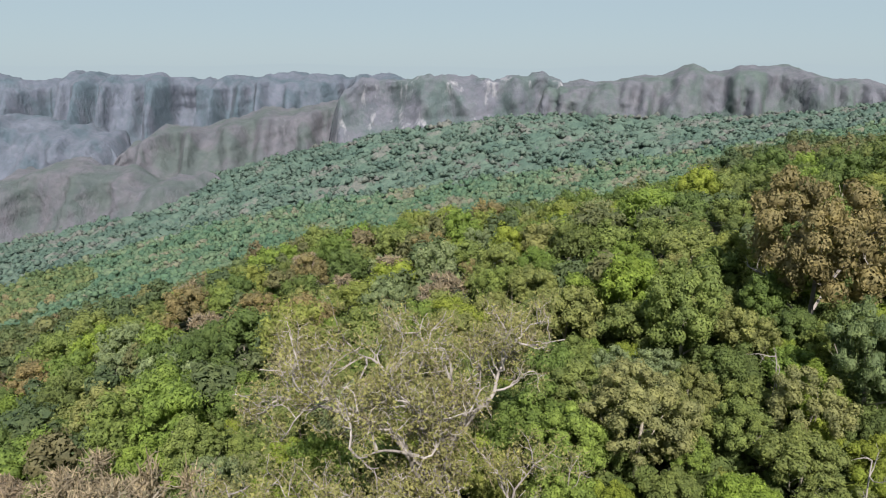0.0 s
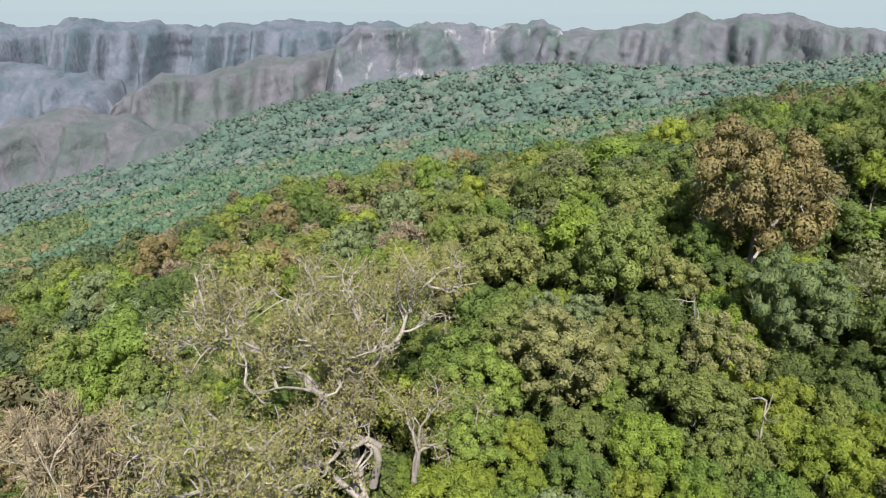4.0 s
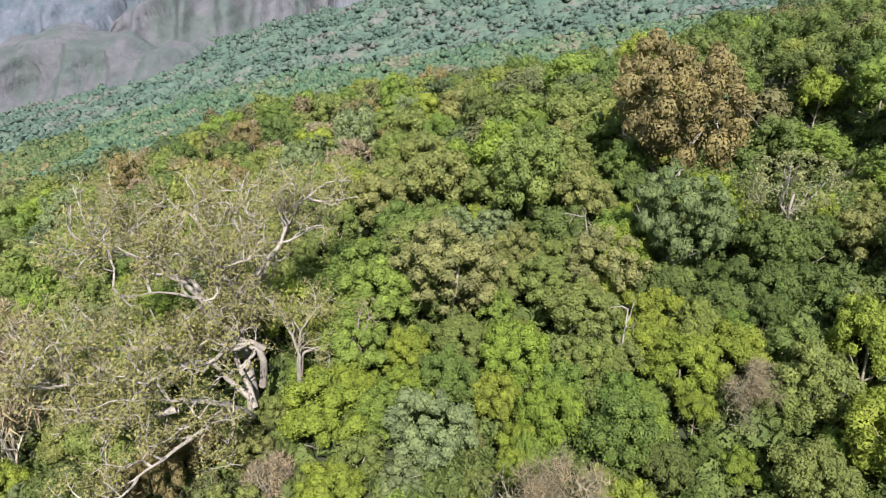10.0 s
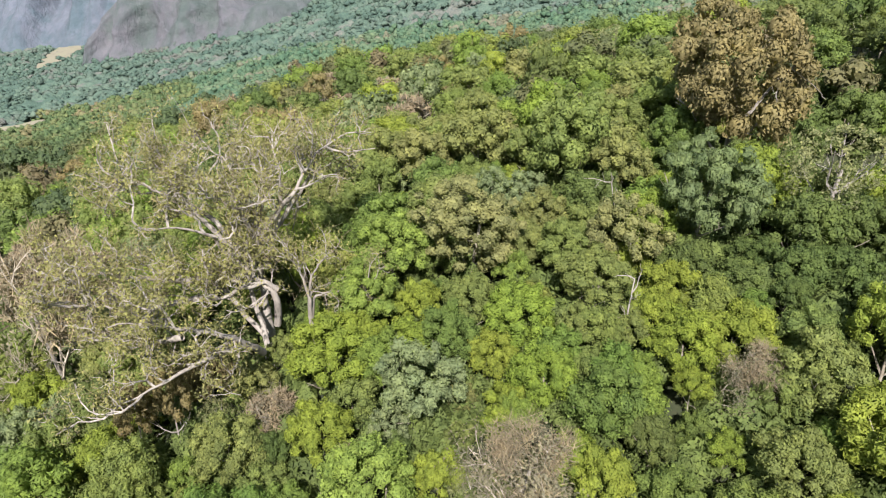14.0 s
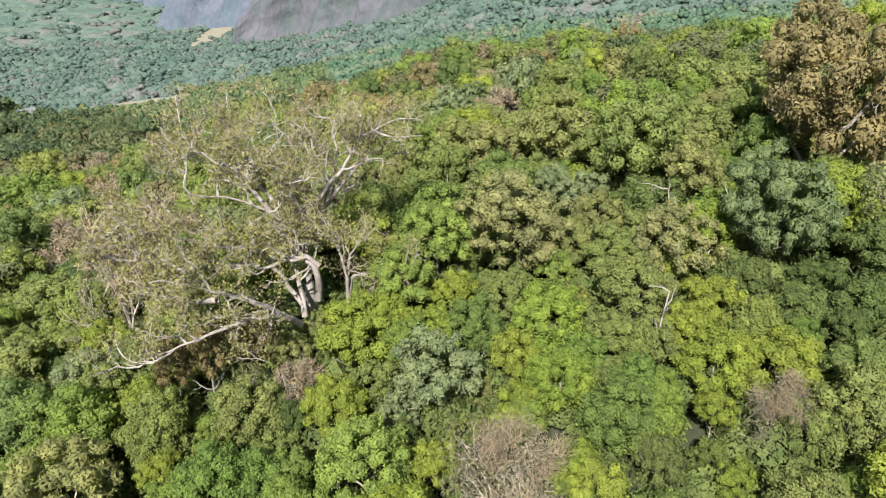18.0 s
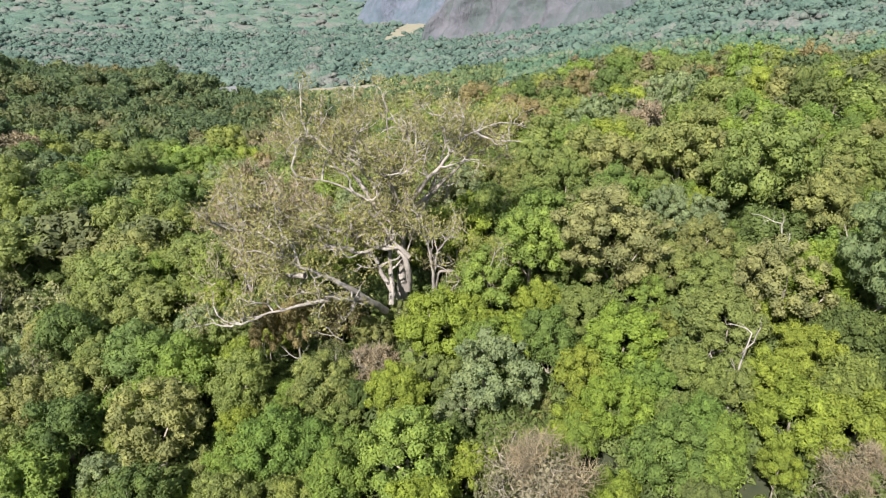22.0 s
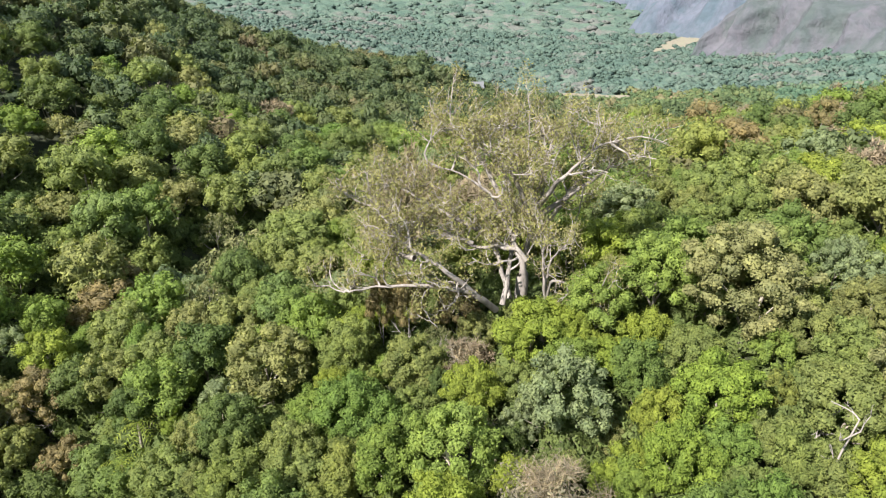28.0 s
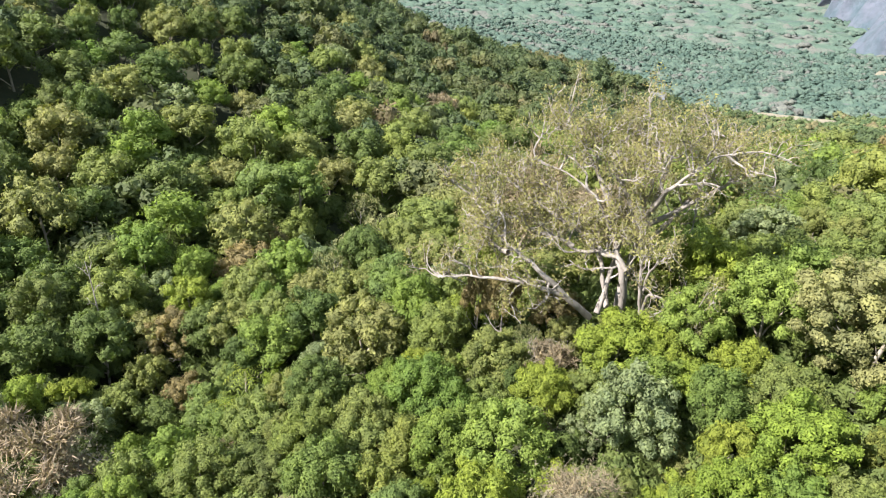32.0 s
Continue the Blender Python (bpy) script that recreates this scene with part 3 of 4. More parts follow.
def grow(kind, seed, fine, big):
    """A tree 9 m high with a crown about 9 m wide, at the origin: trunk, limbs and crown."""
    rng = np.random.default_rng(seed)
    R, rise = 4.5, 5.6
    root = tagged(new(kind_name(kind)), LABELS[kind], "tree", "forest trees")
    bark = BARK_PALE if kind in ("pale", "bare", "rust") else BARK
    stem = bend(rng, (0, 0, -5.0), (0, 0, 1), 10.2, 5, 0.05, 0.2)
    part("trunk", mesh_data("trunk", *tube(stem, np.linspace(0.24, 0.11, 6), 6), bark, True), root)
    tips, count = [], 5 if kind in ("pale", "bare") else 3
    for k in range(count):
        a = k * 6.283 / count + rng.uniform(-0.5, 0.5)
        way = (math.cos(a), math.sin(a), rng.uniform(0.5, 1.1))
        limb = bend(rng, stem[3 + k % 2], way, rng.uniform(3.6, 5.0), 4, 0.2, 0.12)
        pieces = [tube(limb, np.linspace(0.11, 0.035, 5), 4 if fine else 3)]
        if kind == "bare":
            pieces += twigs(rng, limb, 0.07, 2, 9 if fine else 5, 2.4, 0.9, 3, tips)
        elif kind in ("pale", "rust"):
            pieces += twigs(rng, limb, 0.07, 2, 4 if fine else 2, 2.0, 0.9, 3, tips)
        else:
            pieces += twigs(rng, limb, 0.07, 1, 2, 1.6, 0.9, 3, tips) if fine == 2 else []
        part("limb", mesh_data("limb", *merge(pieces), TWIG if kind == "bare" else bark), root)
    if kind == "bare":
        n = (2000, 2600, 3000)[fine]
        heart = unit(rng.normal(size=(26, 3)) + (0, 0, 0.5)) * R * rng.uniform(0.35, 0.85, (26, 1)) * (1, 1, 0.75) + (0, 0, rise)
        which = rng.integers(0, 26, n)
        w = unit(rng.normal(size=(n, 3)) + (0, 0, 0.5) + 0.5 * unit(heart[which] - (0, 0, 3)))
        at = heart[which] + w * R * rng.uniform(0.08, 0.26, (n, 1))
        v, f = slivers(rng, at, w, 1.1, (0.22, 0.13, 0.04)[fine])
        part("twig_crown", mesh_data("twig_crown", v, f, TWIG_HAZE), root, "haze of fine grey-brown twigs")
        at = np.array(tips)
        n = (500, 1500, 3400)[fine]
        at = at[rng.integers(0, len(at), n)] + rng.normal(0, 0.5, (n, 3))
        v, f = blades(at, at - (0, 0, 4), 0.26, 0.2, rng, 1.5)
    else:
        lobes, per, leaf, aspect, flat, wild, size = LOOK[kind]
        lobes, per, leaf, size = ((int(lobes * 0.55), int(per * 0.5), leaf * 1.5, (size[0] * 1.5, size[1] * 1.35)), (int(lobes * 0.8), int(per * 0.55), leaf * 1.35, (size[0] * 1.15, size[1] * 1.1)), (int(lobes * 1.25), int(per * 1.1), leaf * 0.95, (size[0] * 0.85, size[1] * 0.92)))[fine]
        if big:
            lobes, per, leaf, size = int(lobes * 1.9), int(per * (2.6 if kind == "rust" else 1.3)), leaf * 0.66, (size[0] * 0.75, size[1] * 0.9)
        v, f = crown(rng, R, rise, lobes, per, leaf, aspect, flat, ("ball" if fine else True) if kind != "pale" else False, wild * 0.75, -0.9 if big else -0.45, size)
        if kind == "tier":
            v = v.copy()
            slope = 0.35 * np.sin(np.arctan2(v[:, 1], v[:, 0]) * 2 + 1) + 0.12 * np.hypot(v[:, 0], v[:, 1])
            level = np.round((v[:, 2] - slope - 3) / 1.1) * 1.1 + 3 + slope
            v[:, 2] = level + (v[:, 2] - level) * 0.6
    part("crown", mesh_data("crown", v, f, LEAF[kind], True), root)
    return root


def kind_name(kind):
    return {"bare": "bare_tree", "rust": "brown_tree", "pale": "pale_limbed_tree", "tier": "tiered_tree", "dome": "domed_tree", "lime": "feathery_tree", "olive": "small_leaved_tree", "dark": "evergreen_tree", "ash": "domed_tree"}.get(kind, "broadleaf_tree")


def plant(kind, x, y, r, top=None, even=0.22):
    """Sets a tree with a crown of radius r on the land, up to a level top if given; the first of each model is the model itself."""
    off = math.hypot(x - 25, y + 12)
    fine = 2 if off < 36 else 1 if off < 76 else 0
    big = top is not None and r > 5
    fine = max(fine, 1) if big else min(fine, 1) if r < 3.2 else fine
    variant = (kind, fine, RNG.integers(0, 3 if kind in ("green", "olive", "lime", "dark") else 2), big)
    s = r / 4.5
    tall = s ** 0.75 * RNG.uniform(1.03 - even, 1.03 + even)
    level = float(ground_z(x, y))
    if top is not None:
        tall = max(s ** 0.85, (top - float(canopy(x, y)) + 4.0) / 8.0)
        level = top - 1.0 - 9.6 * tall
    m = pose(x, y, level, 0, 0, RNG.uniform(0, 360)) @ Matrix.Diagonal((s, s, tall, 1))
    if variant not in TREES:
        TREES[variant] = grow(kind, hash_of(variant), fine, big)
        TREES[variant].matrix_basis = m
        return
    ob = copy_thing(TREES[variant], Matrix.Identity(4))
    ob.matrix_basis = m


def hash_of(variant):
    return sum(ord(c) for c in variant[0]) * 7 + int(variant[1]) * 131 + int(variant[2]) * 977


RNG = np.random.default_rng(5)
taken = []  # x, y, r of every tree that stands

# ---- the trees that can be told apart ----
STANDS = []  # kind, then x, y, crown radius and, for those that stand out, the level of the top
STANDS.append(("rust", ((50, 41, 9.6, 28.0), (-27, 74, 6.6), (47, 83, 4.4), (-47, -38, 5.5), (-20, -46, 3.3), (-4.5, -3.0, 2.8), (-6.5, -0.5, 2.4), (-5, -9, 2.4, 1.2), (-7.5, -11, 2.0, 0.5))))
STANDS.append(("bare", ((-3, -57, 6.5), (-25, 1, 6.5, 8.0), (-40, 22, 7.0), (-62, 24, 8.0), (-49, 30, 8.0), (-127, 85, 9.0), (-75, 138, 7.4), (-61, 183, 6.7), (-17, 168, 5.1), (28.0, -15.6, 5.2, 6.0), (46, -4, 3.4, 7.0))))
STANDS.append(("ash", ((19, 14, 6.6, 11.5), (36, 13, 4.6))))
STANDS.append(("olive", ((29, 31, 5.8, 17.0),)))
STANDS.append(("fresh", ((11.5, 11, 4.4, 8.0), (10, 4.5, 3.8, 5.5), (16, -16, 4.4), (24, 12, 2.4))))
STANDS.append(("tier", ((44.5, 16, 5.6, 17.0),)))
STANDS.append(("pale", ((56, 19, 6.0, 19.0),)))
STANDS.append(("green", ((-15, -16, 3.8), (-6, -16, 3.6), (1, -17, 2.3), (7, -18, 2.7), (39, -14, 2.6), (37, -6, 2.7), (13, -1, 3.2), (20, 1, 3.2), (43, 5, 3), (35, -3, 2.6), (30, -1, 2.7), (4, -20, 3.6), (12, -20, 3.3), (9, -23, 2.6), (34, -7, 3.5), (-6, -37, 3.1), (4, -32, 3.5), (34, 2, 2.5), (37, -3, 2.3), (2, -23, 3.3), (11, -31, 4), (17, -25, 2.6), (11, -43, 2.6), (6, -53, 2.9), (9, -17, 2.5), (27, -7, 2.1))))
STANDS.append(("olive", ((2, -12, 3.7), (48, -12, 3.5), (51, -4, 3.7), (21, 6, 3.4), (33, 8, 4.1), (48, -5, 2.6), (30, 14, 3.5), (36, 3, 2.8), (-9, -24, 5), (4, -26, 3.2), (25, 15, 3.1), (0, -30, 2.8), (-7, -33, 2.7), (32, 18, 3), (33, -2, 2.1), (32, 3, 2.6), (15, 14, 3.5), (5, -41, 3.8), (-2, -37, 3.4), (7, -27, 3.1), (2, -49, 3.1), (12, -38, 3))))
STANDS.append(("lime", ((10, -10, 3.4), (21, -13, 2.4), (34, -13, 3), (51, -14, 1.9), (8, -2, 4.6), (26, 3, 4), (24, -1, 2.8), (26, -6, 2.4), (38, 16, 3.8), (40, 7, 3.2), (41, 0, 3.6), (45, 1, 3.6), (32, -11, 2.3), (29, -4, 3.2), (15, 6, 2.8), (10, 2, 3.4), (36, 12, 2.7), (38, 4, 2.8), (26, -8, 2.1), (16, 2, 2.6))))
STANDS.append(("dome", ((18, -6, 4.4), (16, -9, 2.2))))
STANDS.append(("dark", ((32, 24, 3.9), (45, 75, 4.9), (71, 59, 5.1), (43, 32, 3.4), (-89, 3, 6.5), (-141, 7, 6.5), (-164, 60, 6.5), (-128, -13, 6.5), (-98, -11, 6.4), (-119, -20, 6.1), (-70, -50, 6.1), (-26, -56, 4.6), (-24, -63, 4.4), (-26, -42, 3.7), (-141, -22, 6.5), (-126, -37, 6.5), (-107, -71, 6.5), (-117, -78, 6.5), (-161, -36, 6.5), (-113, 28, 6.5), (-15, -7, 3.5), (-62, -62, 5.2), (-38, -63, 4.7))))
STANDS.append(("green", ((41, 54, 4.2), (-17, 79, 5.8), (-50, 141, 6.5), (-29, 126, 6.1), (8, 66, 4.5), (-19, -16, 4.1), (8, 17, 4.8), (5, 11, 3.2), (-76, -27, 6.3), (-127, 32, 6.5), (-97, 12, 6.4), (-125, 54, 6.5), (-68, -28, 4.2), (-37, -32, 5), (-47, -53, 4.8), (-17, -34, 4.4), (-73, -34, 6), (-108, -1, 6.5), (-82, -58, 5.9), (-24, -17, 4.2))))
STANDS.append(("lime", ((-12, 88, 6.1), (-82, 100, 6.5), (2, 53, 5))))
STANDS.append(("olive", ((25, 36, 4.5), (17, 46, 5), (9, 39, 4.8), (20, 88, 6.5), (31, 83, 5.4), (35, 39, 3.7), (9, 80, 5.5), (27, 20, 3.2), (8, 24, 3.5), (36, 29, 4.1), (0, 63, 4.5), (-32, 5, 4.1), (-23, -34, 3.8), (-33, -37, 4.4), (16, 41, 5.5), (-49, -8, 6.5), (-82, -9, 6.5), (-60, -27, 4.6), (-76, 9, 5.8), (-92, -25, 6.5), (-113, -12, 6.5), (-122, 7, 6.5), (-164, 2, 6.5), (-213, 1, 6.5), (-156, -13, 6.5), (-90, 25, 6.5), (-27, -23, 3.8), (-29, -29, 3.4), (-24, -39, 3.7), (-34, -11, 4.7), (-13, 59, 5.8))))
STANDS.append(("olive", ((14, 59, 4.8), (-40, 81, 6.3), (-58, -38, 6.5), (-83, -70, 6.5), (-59, 0, 6.4), (-28, -51, 3.7), (-19, -54, 3.4), (-118, -10, 6.5), (-156, 31, 6.5), (-179, 2, 6.5), (-98, -48, 6.5), (-105, -61, 6.5), (-140, -53, 6.5), (-45, -58, 4.6))))
STANDS.append(("dark", ((38, -9, 2.2), (-17, -37, 3.5), (17, -11, 2))))
STANDS.append(("bare", ((-37, 127, 6.2),)))
STANDS.append(("rust", ((-4, 111, 5.4), (-90, 89, 6.5), (-107, 81, 6.5), (-62, -34, 4.4), (-27, -47, 4.1))))
STANDS.append(("pale", ((-66, -11, 6.5), (-66, -18, 5.5))))
# Dark kind here puts the side slopes' darkness into leaf colour.
STANDS.append(("dark", ((52, 9, 3.1), (-3, -30, 3.5), (58, 16, 3.3), (56, 8, 3), (53, 15, 3.8), (60, 50, 4), (-19, -29, 4.1), (-18, -49, 3.8))))
for kind, rows in STANDS:
    for x, y, r, *top in rows:
        taken.append((x, y, r * 0.6 if top and r > 5 else r))
        if kind == "bare" and not top:
            top = [float(canopy(x, y)) + 3.0]
        plant(kind, x, y, r, *top, even=0.09)

# ---- the rest of the wood: single trees near by ----
HERO = (-5.0, 4.0, 9.0)
taken.append(HERO)


def scatter(count, box, radius, keep, rng, room=0.72):
    """Random places in a box of the plan that keep clear of what stands, nearest spacing first; returns x, y, r rows."""
    made = []
    cell = 8.0
    table = {}
    for x, y, r in taken:
        table.setdefault((int(x // cell), int(y // cell)), []).append((x, y, r))
    for _ in range(count):
        x, y = rng.uniform(box[0], box[1]), rng.uniform(box[2], box[3])
        if not keep(x, y) or in_gully(x, y):
            continue
        r = radius * rng.uniform(0.68, 1.3)
        i, j, clear = int(x // cell), int(y // cell), True
        for di in (-2, -1, 0, 1, 2):
            for dj in (-2, -1, 0, 1, 2):
                for ox, oy, o_r in table.get((i + di, j + dj), ()):
                    if (x - ox) ** 2 + (y - oy) ** 2 < (room * (r + o_r)) ** 2:
                        clear = False
        if clear:
            made.append((x, y, r))
            taken.append((x, y, r))
            table.setdefault((i, j), []).append((x, y, r))
    return made


def in_sight(x, y, margin=0.0):
    """Whether a place lies in the sector of the plan that the flight looks over."""
    a = math.degrees(math.atan2(-(x - 25), y + 75))
    return -42 - margin < a < 118 + margin and x * 0.5 - y < 95


def mixture(x, y, rng):
    """The kind of a tree: the kinds keep together in stands."""
    east = float(np.clip((x + 20) / 90, 0, 1))
    west = float(np.clip((-x - 15) / 60, 0, 1))
    off = float(np.clip((math.hypot(x - 25, y + 12) - 45) / 60, 0, 1))
    stand = float(ripple(x, y, 91, 42))
    leafy, dry = math.exp(0.7 * stand), math.exp(-0.7 * stand)
    # Dark kind is weighted up on the side slopes: shade put into leaf colour.
    w = np.array([0.34 * leafy, 0.22 * dry, 0.20 * leafy * (1 - 0.8 * west) * (1 - 0.8 * off), 0.03 + 0.05 * off + 0.10 * east + 0.24 * west + (0.8 if x > 46 and y > 0 else 0), 0.06, 0.016 * dry, 0.05, 0.035 * dry])
    return ("green", "olive", "lime", "dark", "dome", "rust", "pale", "bare")[rng.choice(8, p=w / w.sum())]


rng = np.random.default_rng(21)
close = scatter(9000, (-75, 85, -75, 75), 4.1, lambda x, y: in_sight(x, y) and math.hypot(x - 20, y + 15) < 78, rng)
for x, y, r in close:
    plant(mixture(x, y, rng), x, y, r)
fill = scatter(9000, (-45, 80, -60, 50), 2.5, lambda x, y: in_sight(x, y) and math.hypot(x - 22, y + 12) < 58, rng, 0.66)
for x, y, r in fill[:260]:
    plant(mixture(x, y, rng), x, y, r, float(canopy(x, y)) - rng.uniform(1.5, 4.5))
middle = scatter(16000, (-190, 140, -130, 190), 5.5, lambda x, y: in_sight(x, y, 3) and math.hypot(x - 20, y + 15) < 185, rng)
for x, y, r in middle:
    plant(mixture(x, y, rng), x, y, r)


# ---- woods farther off: joined masses of trees ----
def forest(name, label, rows, mat, lobes, per, leaf, rng, models=6, tone_shift=0.0, core="plain", flat=0.85, patch=0.22, size=(0.34, 0.56), wild=0.5, smooth=False, vary=1.0, squash=1.0):
    stock = [crown(np.random.default_rng(900 + k), 1.0, 0.0, lobes, per, leaf, 0.65, flat, core, wild, -0.25, size, (0.76, 1.0)) for k in range(models)]
    rows = np.array(rows)
    rows[:, 2] *= 1.12
    verts, tones, quads, tris, base = [], [], [], [], 0
    zs = canopy(rows[:, 0], rows[:, 1]) + rng.normal(0, 0.18 * vary, len(rows)) * rows[:, 2] if rows.shape[1] == 3 else rows[:, 3]
    drift = ripple(rows[:, 0], rows[:, 1], 77, 60) * patch
    for (x, y, r), z, dr in zip(rows[:, :3], zs, drift):
        v, f = stock[rng.integers(models)]
        a = rng.uniform(0, 6.283)
        c, sn = math.cos(a), math.sin(a)
        h = r * rng.uniform(0.85, 1.35) * squash
        w = np.stack([(v[:, 0] * c - v[:, 1] * sn) * r + x, (v[:, 0] * sn + v[:, 1] * c) * r + y, v[:, 2] * h + z - 0.45 * h], 1)
        verts.append(w)
        # West of -50 the tone drops: that side's darkness is painted in.
        tones.append(np.full(len(w), np.clip(0.48 + vary * (rng.beta(2.2, 2.4) - 0.48) + dr + tone_shift - 0.14 * (x < -50), 0, 1)))
        for g in f:
            (tris if g.shape[1] == 3 else quads).append(g + base)
        base += len(w)
    groups = [np.concatenate(g) for g in (tris, quads) if g]
    ob = new(name, mesh_data(name, np.concatenate(verts), groups, mat, smooth, np.concatenate(tones)))
    return tagged(ob, label, "forest", kind="stuff")


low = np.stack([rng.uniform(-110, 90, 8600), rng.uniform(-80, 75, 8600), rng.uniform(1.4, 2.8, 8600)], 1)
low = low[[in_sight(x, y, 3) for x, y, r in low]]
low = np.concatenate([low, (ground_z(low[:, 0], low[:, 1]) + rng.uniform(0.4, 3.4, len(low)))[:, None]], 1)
# Dark leaf colour stands in for shade in the gaps between crowns.
forest("undergrowth", "dense shrubs and saplings under the trees, coloured dark green to carry the shade", low, LEAF["dark"], 1, 28, 0.34, rng, tone_shift=-0.5, size=(0.7, 0.95))
slope = scatter(20000, (-420, 260, -220, 330), 5.6, lambda x, y: in_sight(x, y, 4) and not in_clearing(x, y, 1), rng, 0.58)
forest("woodland", "green forest canopy covering the spur and the ravine slopes", slope, LEAF_SLOPE, 6, 36, 0.22, rng, core=True, patch=0.38, vary=1.35)

behind = [(x, y, rng.uniform(4.2, 6.6)) for x, y in zip(rng.uniform(-220, 330, 9000), rng.uniform(-330, 260, 9000)) if not in_sight(x, y, 3)][:3200]
forest("woodland", "green forest canopy on the slopes round the flight", behind, LEAF_WOOD, 3, 12, 0.32, rng)


def canopy_sheet(name, label, mat, box, step, cell, rise, keep, seed, tone_shift=0.0, patch=0.4, greener=None):
    """A closed forest canopy seen from far off: rounded treetops of many sizes, side by side, each with its own tone."""
    g = np.random.default_rng(seed)
    x0, x1, y0, y1 = box
    nx, ny = int((x1 - x0) / step), int((y1 - y0) / step)
    X, Y = np.meshgrid(np.linspace(x0, x1, nx), np.linspace(y0, y1, ny), indexing="ij")
    X, Y = X + g.uniform(-0.3, 0.3, X.shape) * step, Y + g.uniform(-0.3, 0.3, X.shape) * step
    cx, cy = int((x1 - x0) / cell) + 3, int((y1 - y0) / cell) + 3
    jit = g.uniform(0.1, 0.9, (cx, cy, 2))
    wide, high, tint = g.uniform(0.46, 0.86, (cx, cy)) * cell, g.uniform(0.5, 1.2, (cx, cy)) * rise, g.beta(2.2, 2.4, (cx, cy))
    I, J = ((X - x0) / cell + 1).astype(int), ((Y - y0) / cell + 1).astype(int)
    top, tone = np.zeros(X.shape), np.full(X.shape, 0.2)
    for di in (-1, 0, 1):
        for dj in (-1, 0, 1):
            a, b = np.clip(I + di, 0, cx - 1), np.clip(J + dj, 0, cy - 1)
            px, py = x0 + (a - 1 + jit[a, b, 0]) * cell, y0 + (b - 1 + jit[a, b, 1]) * cell
            d = ((X - px) ** 2 + (Y - py) ** 2) / wide[a, b] ** 2
            h = high[a, b] * np.sqrt(np.clip(1 - d, 0, 1))
            tone = np.where(h > top, tint[a, b], tone)
            top = np.maximum(top, h)
    Z = canopy(X, Y) - 1.0 - 0.75 * rise + top + g.normal(0, 0.07 * rise, X.shape)
    tone = np.clip(tone + patch * ripple(X, Y, 77, 60) + 0.6 * patch * ripple(X, Y, 78, 210) + tone_shift, 0, 1)
    good = keep(X, Y) & ~in_clearing(X, Y, 2)
    inner = good.copy()
    for _ in range(3):  # the edge trees reach down to the ground
        inner[1:-1, 1:-1] &= inner[:-2, 1:-1] & inner[2:, 1:-1] & inner[1:-1, :-2] & inner[1:-1, 2:]
        inner &= good
    Z = np.where(inner, Z, ground_z(X, Y) - 0.5)
    faces = grid_faces(nx, ny)
    faces = faces[good.ravel()[faces].all(1)]
    used = np.unique(faces)
    at = np.zeros(X.size, np.int64)
    at[used] = np.arange(len(used))
    verts = np.stack([X, Y, Z], -1).reshape(-1, 3)[used]
    ob = new(name, mesh_data(name, verts, at[faces], mat, True, tone.ravel()[used]))
    if greener:
        ob.data.materials.append(greener)
        mid = verts[at[faces[:, 0]]]
        ob.data.polygons.foreach_set("material_index", on_hill(mid[:, 0], mid[:, 1]).astype(np.int32))
    return tagged(ob, label, "forest", kind="stuff")


def off(x, y):
    return np.hypot(x - 25, y + 75)


def in_view(x, y):
    a = np.degrees(np.arctan2(-(x - 25), y + 75))
    return (a > -44) & (a < 112) & ~((np.abs(x + 80) < 318) & (np.abs(y - 55) < 248))


def on_hill(x, y):
    return (((x + 390) / 150) ** 2 + ((y - 370) / 130) ** 2 < 1) | (off(x, y) < 420)


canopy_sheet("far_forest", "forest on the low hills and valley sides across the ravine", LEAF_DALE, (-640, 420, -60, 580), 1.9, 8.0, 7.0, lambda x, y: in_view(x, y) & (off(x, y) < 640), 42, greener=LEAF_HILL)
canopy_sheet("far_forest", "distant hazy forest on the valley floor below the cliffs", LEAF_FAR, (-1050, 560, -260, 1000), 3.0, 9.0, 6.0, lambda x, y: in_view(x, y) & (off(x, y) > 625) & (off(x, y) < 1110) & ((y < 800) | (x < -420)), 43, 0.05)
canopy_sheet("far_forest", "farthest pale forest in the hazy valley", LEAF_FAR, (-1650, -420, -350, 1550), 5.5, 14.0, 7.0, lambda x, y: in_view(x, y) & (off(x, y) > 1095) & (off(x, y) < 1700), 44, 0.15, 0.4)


def far_rows(count, near, far, radius, rng):
    """Single treetops that stand out of the far canopy: x, y, r."""
    a = np.radians(rng.uniform(-44, 112, count))
    d = np.sqrt(rng.uniform(near ** 2, far ** 2, count))
    x, y = 25 - np.sin(a) * d, -75 + np.cos(a) * d
    keep = in_view(x, y) & ~in_clearing(x, y, 5) & ((y < 800) | (x < -420))
    return np.stack([x, y, radius * rng.uniform(0.7, 1.35, count)], 1)[keep]


rows = far_rows(14000, 270, 640, 4.9, rng)
hill = on_hill(rows[:, 0], rows[:, 1])
forest("treetops", "green treetops standing out of the hill forest", rows[hill], LEAF_HILL, 5, 14, 0.27, rng, core=True, size=(0.34, 0.54), wild=0.4, smooth=True, flat=0.85, vary=1.3, patch=0.35)
forest("treetops", "treetops standing out of the valley forest, tinted blue-green for haze", rows[~hill], LEAF_DALE, 3, 9, 0.30, rng, core=True, size=(0.42, 0.62), wild=0.4, smooth=True, flat=0.8, vary=1.2, patch=0.35)
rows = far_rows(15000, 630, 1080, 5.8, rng)
